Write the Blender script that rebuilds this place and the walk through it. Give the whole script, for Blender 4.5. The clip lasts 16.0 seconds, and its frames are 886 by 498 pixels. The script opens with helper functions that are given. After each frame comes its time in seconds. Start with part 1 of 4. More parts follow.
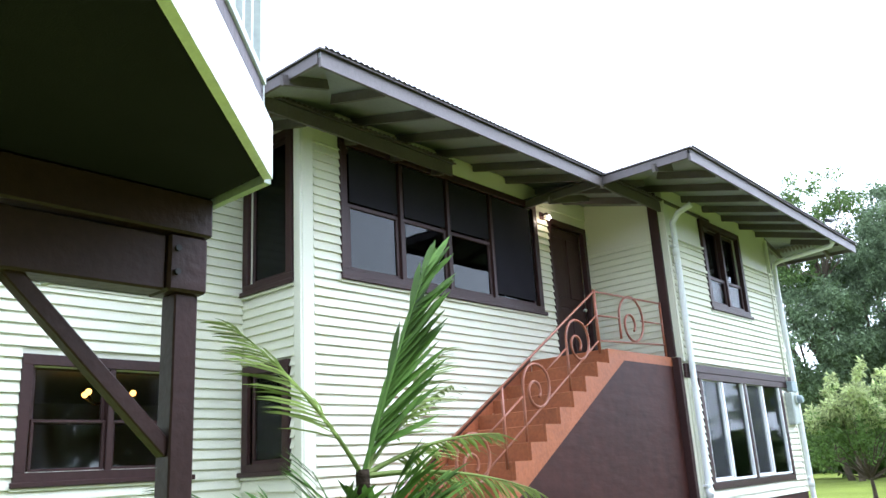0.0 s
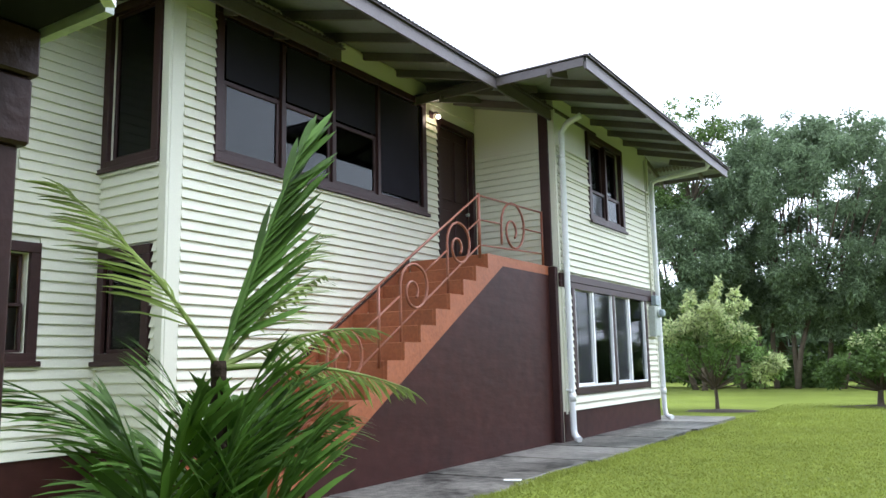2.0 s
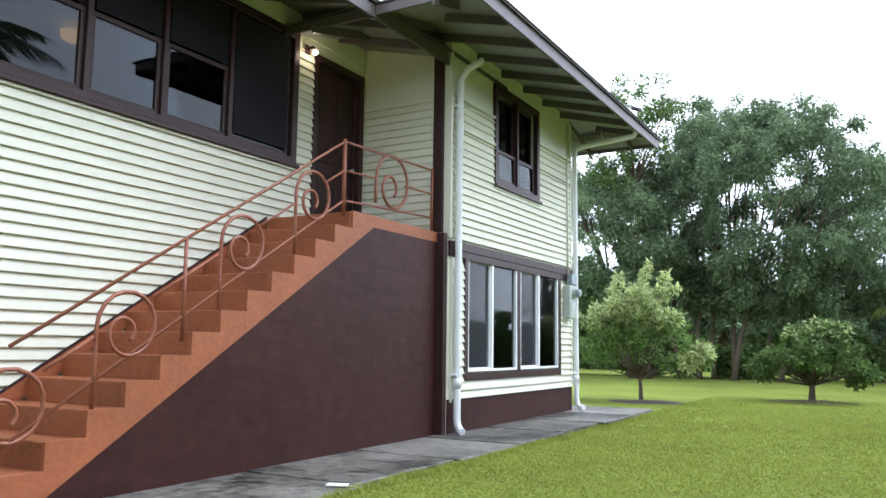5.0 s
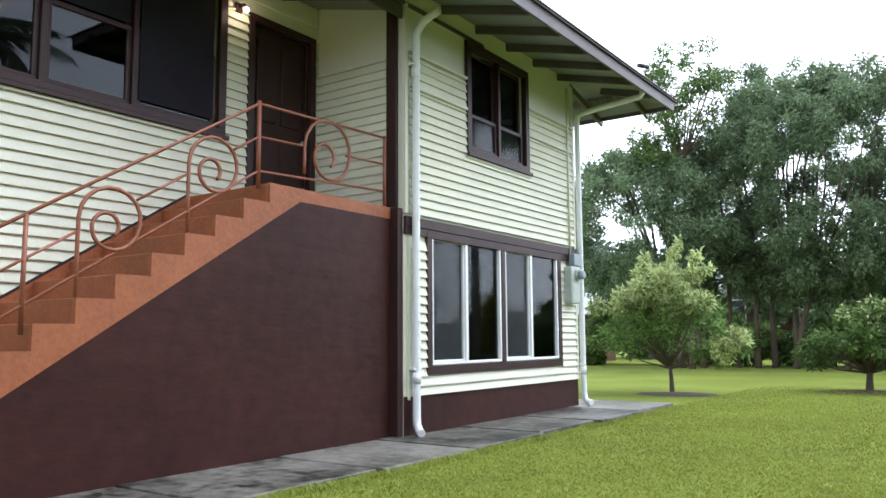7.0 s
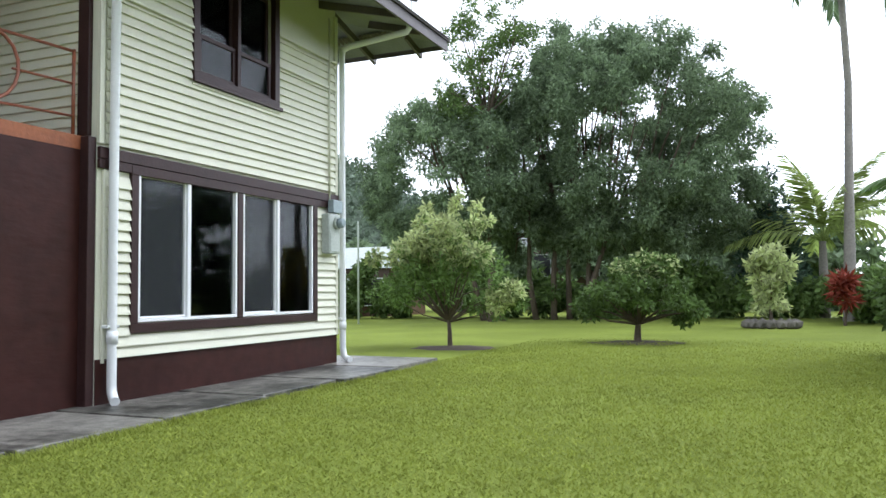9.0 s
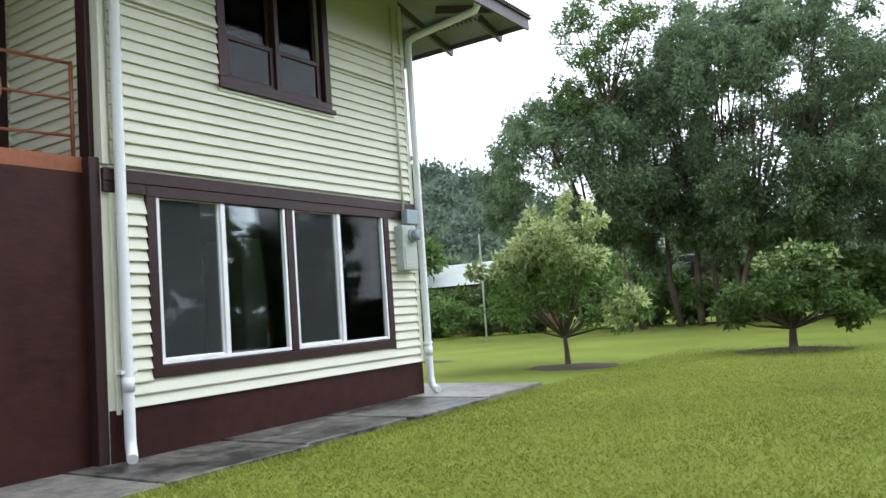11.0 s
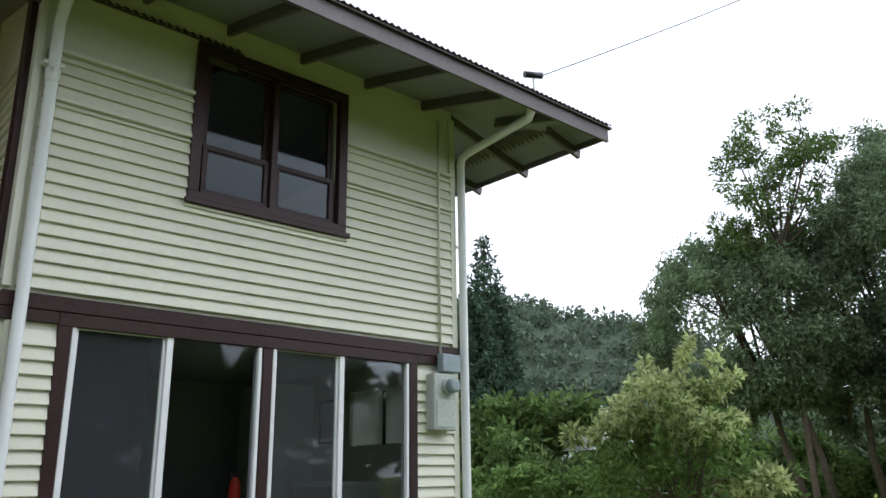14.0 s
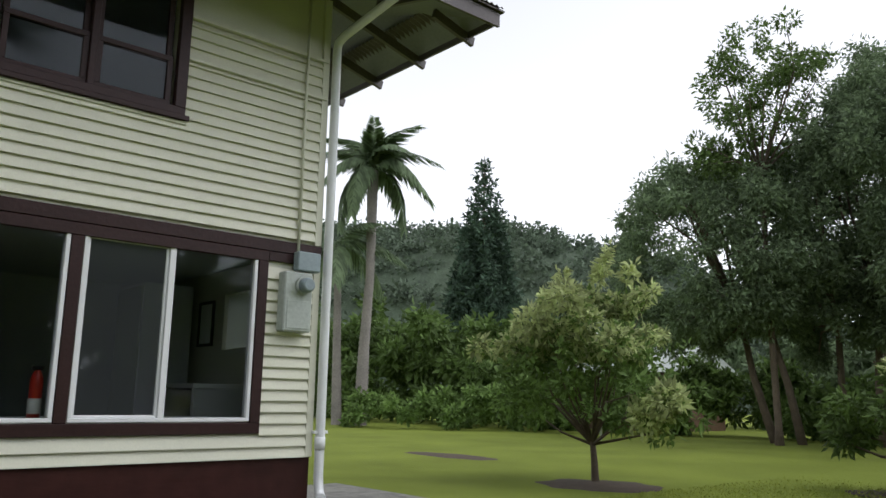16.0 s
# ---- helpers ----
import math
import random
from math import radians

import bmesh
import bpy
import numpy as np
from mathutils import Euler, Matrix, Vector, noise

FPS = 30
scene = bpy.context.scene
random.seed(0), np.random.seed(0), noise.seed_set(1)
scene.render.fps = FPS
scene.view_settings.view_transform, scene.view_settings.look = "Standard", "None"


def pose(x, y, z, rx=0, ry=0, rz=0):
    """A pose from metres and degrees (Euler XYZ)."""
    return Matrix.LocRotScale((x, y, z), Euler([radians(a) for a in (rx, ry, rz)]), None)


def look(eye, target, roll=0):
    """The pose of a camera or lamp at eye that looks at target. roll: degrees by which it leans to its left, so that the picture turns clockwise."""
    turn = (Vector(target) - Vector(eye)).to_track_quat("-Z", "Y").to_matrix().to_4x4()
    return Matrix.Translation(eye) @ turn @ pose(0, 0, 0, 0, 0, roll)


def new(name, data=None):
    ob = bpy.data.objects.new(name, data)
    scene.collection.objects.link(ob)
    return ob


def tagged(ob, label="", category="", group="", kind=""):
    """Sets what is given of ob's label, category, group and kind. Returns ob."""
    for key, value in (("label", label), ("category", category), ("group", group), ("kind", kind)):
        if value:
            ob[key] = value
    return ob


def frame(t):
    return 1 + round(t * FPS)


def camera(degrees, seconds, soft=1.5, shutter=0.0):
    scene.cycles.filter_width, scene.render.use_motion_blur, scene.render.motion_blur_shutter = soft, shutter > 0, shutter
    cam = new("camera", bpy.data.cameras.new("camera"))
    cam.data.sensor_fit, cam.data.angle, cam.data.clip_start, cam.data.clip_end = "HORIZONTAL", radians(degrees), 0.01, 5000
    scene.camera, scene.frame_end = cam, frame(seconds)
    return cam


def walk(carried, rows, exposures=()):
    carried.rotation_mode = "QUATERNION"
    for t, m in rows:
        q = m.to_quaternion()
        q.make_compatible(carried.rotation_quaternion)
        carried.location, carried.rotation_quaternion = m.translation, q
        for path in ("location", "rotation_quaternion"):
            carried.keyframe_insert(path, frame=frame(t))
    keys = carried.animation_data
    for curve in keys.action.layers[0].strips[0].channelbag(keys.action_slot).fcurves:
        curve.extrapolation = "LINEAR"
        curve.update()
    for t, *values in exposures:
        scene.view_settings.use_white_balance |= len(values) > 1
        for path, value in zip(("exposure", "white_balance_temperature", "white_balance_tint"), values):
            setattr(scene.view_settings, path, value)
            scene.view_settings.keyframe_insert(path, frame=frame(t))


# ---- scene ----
cam = camera(58.7, 16.0)
# seconds, x, y, z, heading, pitch, roll
ROWS = [
    (0.0, -0.0067, -0.0076, 1.2268, 41.94, 15.69, 3.18),
    (0.5, -0.1709, 0.1000, 1.2408, 38.47, 14.36, 2.44),
    (1.0, -0.2141, 0.1844, 1.2311, 38.66, 11.93, 0.40),
    (1.5, -0.2378, 0.2390, 1.2264, 37.60, 8.62, -0.61),
    (2.0, -0.2367, 0.2775, 1.2152, 32.78, 8.38, 1.20),
    (2.5, -0.2557, 0.4580, 1.1973, 29.12, 6.31, 2.07),
    (3.0, -0.2900, 0.7546, 1.2192, 29.71, 7.08, 2.87),
    (3.5, -0.3458, 1.0827, 1.1889, 23.00, 5.33, 2.13),
    (4.0, -0.3000, 1.4390, 1.2002, 26.66, 6.39, 1.56),
    (6.5, 0.2519, 3.6444, 1.1501, 31.51, 7.07, -1.50),
    (7.0, 0.3951, 4.0833, 1.1488, 35.07, 6.47, 0.40),
    (7.5, 0.5634, 4.4442, 1.1361, 26.98, 5.02, 1.04),
    (8.0, 0.6426, 4.8307, 1.1197, 18.92, 6.00, 1.36),
    (8.5, 0.7750, 5.1669, 1.1027, 17.89, 3.67, 1.68),
    (9.0, 0.9032, 5.5227, 1.1235, 22.98, 3.04, 0.56),
    (9.5, 0.9250, 5.9586, 1.1152, 26.03, 5.61, 0.48),
    (10.0, 0.9458, 6.3815, 1.1347, 29.37, 4.98, 2.13),
    (12.5, 0.9059, 8.6790, 1.1495, 39.11, 4.90, 2.43),
    (13.0, 0.9655, 9.1000, 1.1822, 43.14, 7.03, 1.29),
    (13.5, 1.0773, 9.4810, 1.2034, 48.30, 10.54, 2.11),
    (14.0, 1.0940, 9.8608, 1.2299, 47.67, 16.06, 0.71),
    (14.5, 1.2505, 10.2019, 1.1824, 46.91, 14.39, 2.07),
    (15.0, 1.4478, 10.6242, 1.1370, 48.73, 10.61, 3.69),
    (15.5, 1.5163, 11.0826, 1.1192, 46.90, 10.78, -1.03),
    (16.0, 1.6360, 11.5294, 1.0700, 48.74, 10.75, -0.98),
]
walk(cam, [(t, pose(x, y, z, 90 + pitch, roll, yaw)) for t, x, y, z, yaw, pitch, roll in ROWS],
     [(0, 2.2, 5350, 13), (2, 1.75, 5560, 13), (4, 1.76, 5560, 13), (8.5, 1.5, 5750, 12), (10, 1.37, 5750, 12), (12.5, 1.32, 5800, 12), (14.5, 0.62, 5900, 12), (16, 0.46, 6150, 13)])

# ---- world and light: an overcast tropical sky ----
world = bpy.data.worlds.new("overcast_sky")
scene.world = world
world.use_nodes = True
wn, wl = world.node_tree.nodes, world.node_tree.links
wn.clear()
sky = wn.new("ShaderNodeTexSky")
sky.sky_type, sky.sun_disc = "NISHITA", False
sky.sun_elevation, sky.sun_rotation = radians(57), radians(50)
sky.air_density, sky.dust_density, sky.ozone_density = 1.0, 1.0, 1.0
grey = wn.new("ShaderNodeHueSaturation")
grey.inputs["Saturation"].default_value = 0.06
grey.inputs["Value"].default_value = 1.3
back = wn.new("ShaderNodeBackground")
back.inputs["Strength"].default_value = 0.15
wout = wn.new("ShaderNodeOutputWorld")
wl.new(sky.outputs[0], grey.inputs["Color"])
wl.new(grey.outputs[0], back.inputs[0])
wl.new(back.outputs[0], wout.inputs[0])
sun = new("sun", bpy.data.lights.new("sun", "SUN"))
sun.data.energy, sun.data.angle, sun.data.color = 0.5, radians(40), (1, 0.96, 0.9)
sun.matrix_world = look((6, 9, 12), (0, 4, 0))


# ---- materials ----
def mat(name, base, rough=0.6, vary=0.12, grain=40.0, stain=2.5, bump=0.15, metal=0.0, island=0.0, per_object=0.0, spec=0.5, bump_scale=None, dirt=None, through_light=0.0, flat=1.0, band=0.45):
    m = bpy.data.materials.new(name)
    m.use_nodes = True
    n, l = m.node_tree.nodes, m.node_tree.links
    b = n["Principled BSDF"]
    b.inputs["Roughness"].default_value = rough
    b.inputs["Metallic"].default_value = metal
    b.inputs["Specular IOR Level"].default_value = spec
    co = n.new("ShaderNodeTexCoord")

    def tex(scale, detail):
        t = n.new("ShaderNodeTexNoise")
        t.inputs["Scale"].default_value, t.inputs["Detail"].default_value = scale, detail
        l.new(co.outputs["Object"], t.inputs["Vector"])
        return t
    fine, broad = tex(grain, 3), tex(stain, 4)
    mixed = n.new("ShaderNodeMath")
    mixed.operation = "ADD"
    l.new(fine.outputs["Fac"], mixed.inputs[0])
    l.new(broad.outputs["Fac"], mixed.inputs[1])
    last = mixed.outputs[0]
    for amount, kind in ((island, "ShaderNodeNewGeometry"), (per_object, "ShaderNodeObjectInfo")):
        if amount:
            g = n.new(kind)
            k = n.new("ShaderNodeMath")
            k.operation, k.inputs[2].default_value = "MULTIPLY_ADD", -amount
            k.inputs[1].default_value = amount * 2
            l.new(g.outputs["Random Per Island" if island and kind == "ShaderNodeNewGeometry" else "Random"], k.inputs[0])
            a = n.new("ShaderNodeMath")
            l.new(last, a.inputs[0])
            l.new(k.outputs[0], a.inputs[1])
            last = a.outputs[0]
    r = n.new("ShaderNodeMapRange")
    r.inputs["From Min"].default_value, r.inputs["From Max"].default_value = 1 - band, 1 + band
    l.new(last, r.inputs["Value"])
    ramp = n.new("ShaderNodeMix")
    ramp.data_type = "RGBA"
    dark = [c * (1 - vary) for c in base] if dirt is None else dirt
    ramp.inputs["A"].default_value = (*dark, 1)
    ramp.inputs["B"].default_value = (*[min(1, c * (1 + vary)) for c in base], 1)
    l.new(r.outputs[0], ramp.inputs["Factor"])
    l.new(ramp.outputs["Result"], b.inputs["Base Color"])
    if bump:
        bp = n.new("ShaderNodeBump")
        bp.inputs["Strength"].default_value, bp.inputs["Distance"].default_value = bump, 0.02
        src = fine if bump_scale is None else tex(bump_scale, 4)
        if flat != 1.0:
            mp = n.new("ShaderNodeMapping")
            mp.inputs["Scale"].default_value = (1, 1, flat)
            l.new(co.outputs["Object"], mp.inputs["Vector"])
            l.new(mp.outputs[0], src.inputs["Vector"])
        l.new(src.outputs["Fac"], bp.inputs["Height"])
        l.new(bp.outputs[0], b.inputs["Normal"])
    if through_light:
        b.inputs["Subsurface Weight"].default_value = 0.0
        tr = n.new("ShaderNodeBsdfTranslucent")
        l.new(ramp.outputs["Result"], tr.inputs["Color"])
        mx = n.new("ShaderNodeMixShader")
        mx.inputs[0].default_value = through_light
        l.new(b.outputs[0], mx.inputs[1])
        l.new(tr.outputs[0], mx.inputs[2])
        l.new(mx.outputs[0], n["Material Output"].inputs["Surface"])
    return m


def glow(name, colour, strength):
    m = bpy.data.materials.new(name)
    m.use_nodes = True
    b = m.node_tree.nodes["Principled BSDF"]
    b.inputs["Emission Color"].default_value = (*colour, 1)
    b.inputs["Emission Strength"].default_value = strength
    return m


def glass_mat(name, tint, shine=0.95, rough=0.01):
    """Window glass: clear and thin, with a mirror's share by Fresnel."""
    m = bpy.data.materials.new(name)
    m.use_nodes = True
    n, l = m.node_tree.nodes, m.node_tree.links
    n.remove(n["Principled BSDF"])
    clear, mirror = n.new("ShaderNodeBsdfTransparent"), n.new("ShaderNodeBsdfGlossy")
    clear.inputs[0].default_value = (*tint, 1)
    mirror.inputs["Roughness"].default_value = rough
    mirror.inputs["Color"].default_value = (0.95 * shine, shine, shine, 1)
    fr, mx = n.new("ShaderNodeFresnel"), n.new("ShaderNodeMixShader")
    fr.inputs[0].default_value = 1.45
    l.new(fr.outputs[0], mx.inputs[0])
    l.new(clear.outputs[0], mx.inputs[1])
    l.new(mirror.outputs[0], mx.inputs[2])
    l.new(mx.outputs[0], n["Material Output"].inputs["Surface"])
    return m


CREAM = mat("cream_green_paint", (0.65, 0.65, 0.52), 0.5, 0.07, 60, 1.2, 0.08, per_object=0.18)
CREAM_FLAT = mat("cream_green_trim_paint", (0.65, 0.65, 0.53), 0.5, 0.06, 60, 1.2, 0.06)
BROWN = mat("dark_brown_paint", (0.034, 0.015, 0.014), 0.45, 0.3, 30, 2, 0.15, spec=0.3)
PLASTER = mat("brown_painted_stucco", (0.038, 0.0122, 0.0095), 0.55, 0.4, 6, 0.9, 0.4, bump_scale=2.2, spec=0.2, flat=3.0)
ORANGE = mat("terracotta_painted_concrete", (0.27, 0.083, 0.028), 0.6, 0.3, 25, 2.2, 0.2, per_object=0.1)
IRON = mat("terracotta_painted_iron", (0.23, 0.072, 0.034), 0.45, 0.25, 50, 6, 0.1)
WHITE = mat("white_paint", (0.78, 0.8, 0.78), 0.4, 0.06, 50, 2, 0.05)
PEELING = mat("peeling_white_paint", (0.8, 0.8, 0.8), 0.5, 0.1, 30, 5, 0.3)
PVC = mat("white_pvc", (0.75, 0.77, 0.77), 0.3, 0.05, 30, 2, 0.03)
ALU = mat("white_aluminium", (0.82, 0.83, 0.84), 0.35, 0.04, 60, 2, 0.03)
GREYMETAL_AND_BACKLIT = mat("weathered_grey_metal_and_backlit_rail", (0.42, 0.46, 0.42), 0.5, 0.2, 30, 5, 0.1)
BLUEGREY = mat("blue_grey_metal", (0.27, 0.33, 0.35), 0.5, 0.15, 30, 5, 0.1)
CONCRETE = mat("weathered_concrete", (0.17, 0.162, 0.14), 0.42, 0.35, 9, 1.1, 0.5, per_object=0.12, dirt=(0.014, 0.014, 0.011), bump_scale=30, band=0.26)
ROOF = mat("brown_corrugated_iron", (0.09, 0.075, 0.07), 0.5, 0.25, 20, 2, 0.1)
RAFTER = mat("dark_brown_rafter_paint", (0.10, 0.085, 0.085), 0.5, 0.25, 30, 2, 0.1)
SOFFIT = mat("pale_soffit_paint", (0.22, 0.23, 0.225), 0.6, 0.15, 30, 1.5, 0.1)
GRASS = mat("lawn", (0.19, 0.235, 0.04), 0.9, 0.35, 60, 0.5, 0.9, bump_scale=90, spec=0.1)
BLADE = mat("grass_blades", (0.265, 0.31, 0.052), 0.6, 0.3, 5, 0.6, 0, island=0.12, spec=0.2, through_light=0.35)
SOIL = mat("bare_soil", (0.07, 0.05, 0.035), 0.95, 0.4, 20, 4, 0.7)
BARK = mat("grey_bark", (0.11, 0.085, 0.06), 0.9, 0.4, 30, 4, 0.6)
PALMBARK = mat("pale_palm_bark", (0.2, 0.185, 0.16), 0.85, 0.35, 16, 2, 0.5)
GLASS = glass_mat("window_glass", (0.9, 0.92, 0.93), 0.55, 0.03)
DIMGLASS = glass_mat("dusty_screened_glass", (0.7, 0.72, 0.75), 0.45, 0.04)
SCREEN_DECK_SHADE = mat("black_screen_and_deck_shade", (0.018, 0.017, 0.022), 0.9, 0.2, 200, 3, 0.1, spec=0.1)
MESH = bpy.data.materials.new("grey_insect_mesh")
MESH.use_nodes = True
mn, ml = MESH.node_tree.nodes, MESH.node_tree.links
mn["Principled BSDF"].inputs["Base Color"].default_value = (0.12, 0.13, 0.14, 1)
mn["Principled BSDF"].inputs["Roughness"].default_value = 0.8
weave, blend = mn.new("ShaderNodeBsdfTransparent"), mn.new("ShaderNodeMixShader")
blend.inputs[0].default_value = 0.12
ml.new(weave.outputs[0], blend.inputs[1])
ml.new(mn["Principled BSDF"].outputs[0], blend.inputs[2])
ml.new(blend.outputs[0], mn["Material Output"].inputs["Surface"])
DARKGLASS = glass_mat("dark_screened_glass", (0.2, 0.22, 0.26), 0.55)
INSIDE = mat("grey_interior_paint", (0.6, 0.64, 0.66), 0.8, 0.08, 20, 1, 0.05)
INFLOOR = mat("brown_floor_boards", (0.12, 0.07, 0.045), 0.5, 0.3, 12, 3, 0.1)
CURTAIN = mat("dark_curtain", (0.02, 0.022, 0.03), 0.9, 0.3, 30, 3, 0.2)
RED = mat("red_enamel", (0.5, 0.025, 0.015), 0.3, 0.1, 20, 3, 0.02)
PAPER = mat("white_paper", (0.75, 0.76, 0.72), 0.7, 0.05, 20, 3, 0.02)
SHEER = mat("pale_sheer_blind", (0.75, 0.77, 0.72), 0.8, 0.05, 20, 3, 0, through_light=0.6)
BLACK = mat("black_paint", (0.012, 0.012, 0.014), 0.4, 0.2, 20, 3, 0.05)
STONE = mat("mossy_stone", (0.12, 0.11, 0.09), 0.9, 0.4, 12, 3, 0.6, per_object=0.2)
BULB = glow("warm_bulb", (1.0, 0.75, 0.5), 22)
SHADE = glow("amber_lamp_shade", (1.0, 0.42, 0.06), 1.6)


def leafmat(name, base, light=0.3, vary=0.5):
    return mat(name, base, 0.55, vary, 3, 0.35, 0, island=0.35, spec=0.2, through_light=light)


LEAF_DARK = leafmat("dark_tree_leaves", (0.168, 0.23, 0.125), 0.42)
LEAF_MID = leafmat("mid_green_leaves", (0.115, 0.18, 0.05))
LEAF_LIME = leafmat("yellow_green_leaves", (0.47, 0.53, 0.25), 0.4)
LEAF_CITRUS = leafmat("glossy_citrus_leaves", (0.16, 0.25, 0.07), 0.35)
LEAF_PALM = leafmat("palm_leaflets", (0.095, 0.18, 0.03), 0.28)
# lighter copy of the palm leaflets, with sunlight put into the colour
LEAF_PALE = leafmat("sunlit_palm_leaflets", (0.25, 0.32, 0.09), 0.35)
LEAF_GREY = leafmat("blue_green_needles", (0.06, 0.10, 0.065), 0.2)
LEAF_RED = leafmat("red_ti_leaves", (0.24, 0.05, 0.03))
LEAF_YELLOW = leafmat("yellow_croton_leaves", (0.45, 0.38, 0.05))
# greyer, bluer green: the distance haze is mixed into the leaf colour
LEAF_FAR = leafmat("hazy_distant_leaves", (0.115, 0.155, 0.105), 0.3)
FIBRE = mat("dark_palm_fibre", (0.035, 0.025, 0.016), 0.9, 0.5, 40, 6, 0.6, spec=0.1)
STALK = mat("green_palm_stalk", (0.16, 0.2, 0.06), 0.5, 0.3, 20, 3, 0.1)


# ---- builders ----
def part(name, bm, material, parent, label=""):
    """One mesh object under a thing or a part, in its parent's own axes."""
    me = bpy.data.meshes.new(name)
    bm.to_mesh(me)
    bm.free()
    me.materials.append(material)
    ob = new(name, me)
    ob.parent = parent
    return tagged(ob, label)


def empty(name, m, label, category, group="", kind=""):
    ob = new(name)
    ob.empty_display_size = 0.1
    ob.matrix_world = m
    return tagged(ob, label, category, group, kind)


def single(name, bm, material, m, label, category, group="", kind=""):
    ob = part(name, bm, material, None)
    ob.matrix_world = m
    return tagged(ob, label, category, group, kind)


def add_box(bm, x0, x1, y0, y1, z0, z1, bevel=0.0):
    r = bmesh.ops.create_cube(bm, size=1)
    vs = r["verts"]
    bmesh.ops.transform(bm, matrix=Matrix.LocRotScale(((x0 + x1) / 2, (y0 + y1) / 2, (z0 + z1) / 2), None, (abs(x1 - x0), abs(y1 - y0), abs(z1 - z0))), verts=vs)
    if bevel:
        es = list({e for v in vs for e in v.link_edges})
        bmesh.ops.bevel(bm, geom=es, offset=bevel, segments=1, affect="EDGES")
    return bm


def box(x0, x1, y0, y1, z0, z1, bevel=0.0):
    return add_box(bmesh.new(), x0, x1, y0, y1, z0, z1, bevel)


def tube(bm, pts, radii, n=8, cap=True):
    """A tube through points; radii is one number or one a point."""
    pts = [Vector(p) for p in pts]
    if not isinstance(radii, (list, tuple)):
        radii = [radii] * len(pts)
    rings = []
    side = Vector((0.31, 0.95, 0.05))
    for i, p in enumerate(pts):
        d = (pts[min(i + 1, len(pts) - 1)] - pts[max(i - 1, 0)]).normalized()
        if abs(d.dot(side)) > 0.95:
            side = Vector((0.9, 0.1, 0.4))
        a = (side - d * side.dot(d)).normalized()
        b = d.cross(a)
        side = a
        rings.append([bm.verts.new(p + (a * math.cos(2 * math.pi * k / n) + b * math.sin(2 * math.pi * k / n)) * radii[i]) for k in range(n)])
    for r0, r1 in zip(rings, rings[1:]):
        for k in range(n):
            f = bm.faces.new((r0[k], r0[(k + 1) % n], r1[(k + 1) % n], r1[k]))
            f.smooth = True
    if cap:
        bm.faces.new(rings[0][::-1])
        bm.faces.new(rings[-1])
    return bm


def prism(poly, x0, x1):
    """A solid with the outline poly in (y, z), from x0 to x1."""
    bm = bmesh.new()
    a = [bm.verts.new((x0, y, z)) for y, z in poly]
    b = [bm.verts.new((x1, y, z)) for y, z in poly]
    bm.faces.new(a)
    bm.faces.new(b[::-1])
    for i in range(len(poly)):
        j = (i + 1) % len(poly)
        bm.faces.new((a[j], a[i], b[i], b[j]))
    bmesh.ops.recalc_face_normals(bm, faces=bm.faces)
    return bm


def slab_poly(poly, z0, z1):
    bm = bmesh.new()
    a = [bm.verts.new((x, y, z0)) for x, y in poly]
    b = [bm.verts.new((x, y, z1)) for x, y in poly]
    bm.faces.new(a)
    bm.faces.new(b)
    for i in range(len(poly)):
        j = (i + 1) % len(poly)
        bm.faces.new((a[j], a[i], b[i], b[j]))
    bmesh.ops.recalc_face_normals(bm, faces=bm.faces)
    return bm


def wall(name, m, u0, u1, z0, z1, holes, thick=0.15, label="cream-green painted timber wall", material=None):
    """A wall in its own axes: u along, outside towards -y, with holes (u0, u1, z0, z1) right through."""
    us = sorted({u0, u1, *[h[0] for h in holes], *[h[1] for h in holes]})
    zs = sorted({z0, z1, *[h[2] for h in holes], *[h[3] for h in holes]})
    bm = bmesh.new()
    for a, b in zip(us, us[1:]):
        for c, d in zip(zs, zs[1:]):
            if a >= u0 and b <= u1 and c >= z0 and d <= z1 and not any(h[0] <= (a + b) / 2 <= h[1] and h[2] <= (c + d) / 2 <= h[3] for h in holes):
                add_box(bm, a, b, 0, thick, c, d)
    bmesh.ops.remove_doubles(bm, verts=bm.verts, dist=1e-4)
    seen = {}
    for f in bm.faces:
        seen.setdefault(tuple(round(c, 4) for c in f.calc_center_median()), []).append(f)
    bmesh.ops.delete(bm, geom=[f for fs in seen.values() if len(fs) > 1 for f in fs], context="FACES")
    return single(name, bm, material or CREAM_FLAT, m, label, "wall", kind="structure")


LAP = 0.106


def clapboards(parent, u0, u1, z0, z1, holes):
    """Lapped boards, each a piece, cut round the holes. The lower edge stands proud."""
    z = z0
    while z < z1 - 0.03:
        top = min(z + LAP + 0.012, z1)
        cuts = [(u0, u1)]
        for h in holes:
            if h[2] < z + LAP - 0.02 and h[3] > z + 0.02:
                cuts = [c for a, b in cuts for c in ((a, min(b, h[0])), (max(a, h[1]), b)) if c[1] - c[0] > 0.02]
        for a, b in cuts:
            bm = bmesh.new()
            sect = ((-0.004, z), (-0.040, z), (-0.040, z + 0.008), (-0.007, top), (-0.004, top))
            va = [bm.verts.new((a, y, q)) for y, q in sect]
            vb = [bm.verts.new((b, y, q)) for y, q in sect]
            bm.faces.new(va)
            bm.faces.new(vb[::-1])
            for i in range(5):
                j = (i + 1) % 5
                bm.faces.new((va[j], va[i], vb[i], vb[j]))
            bmesh.ops.recalc_face_normals(bm, faces=bm.faces)
            part("board", bm, CREAM, parent)
        z += LAP


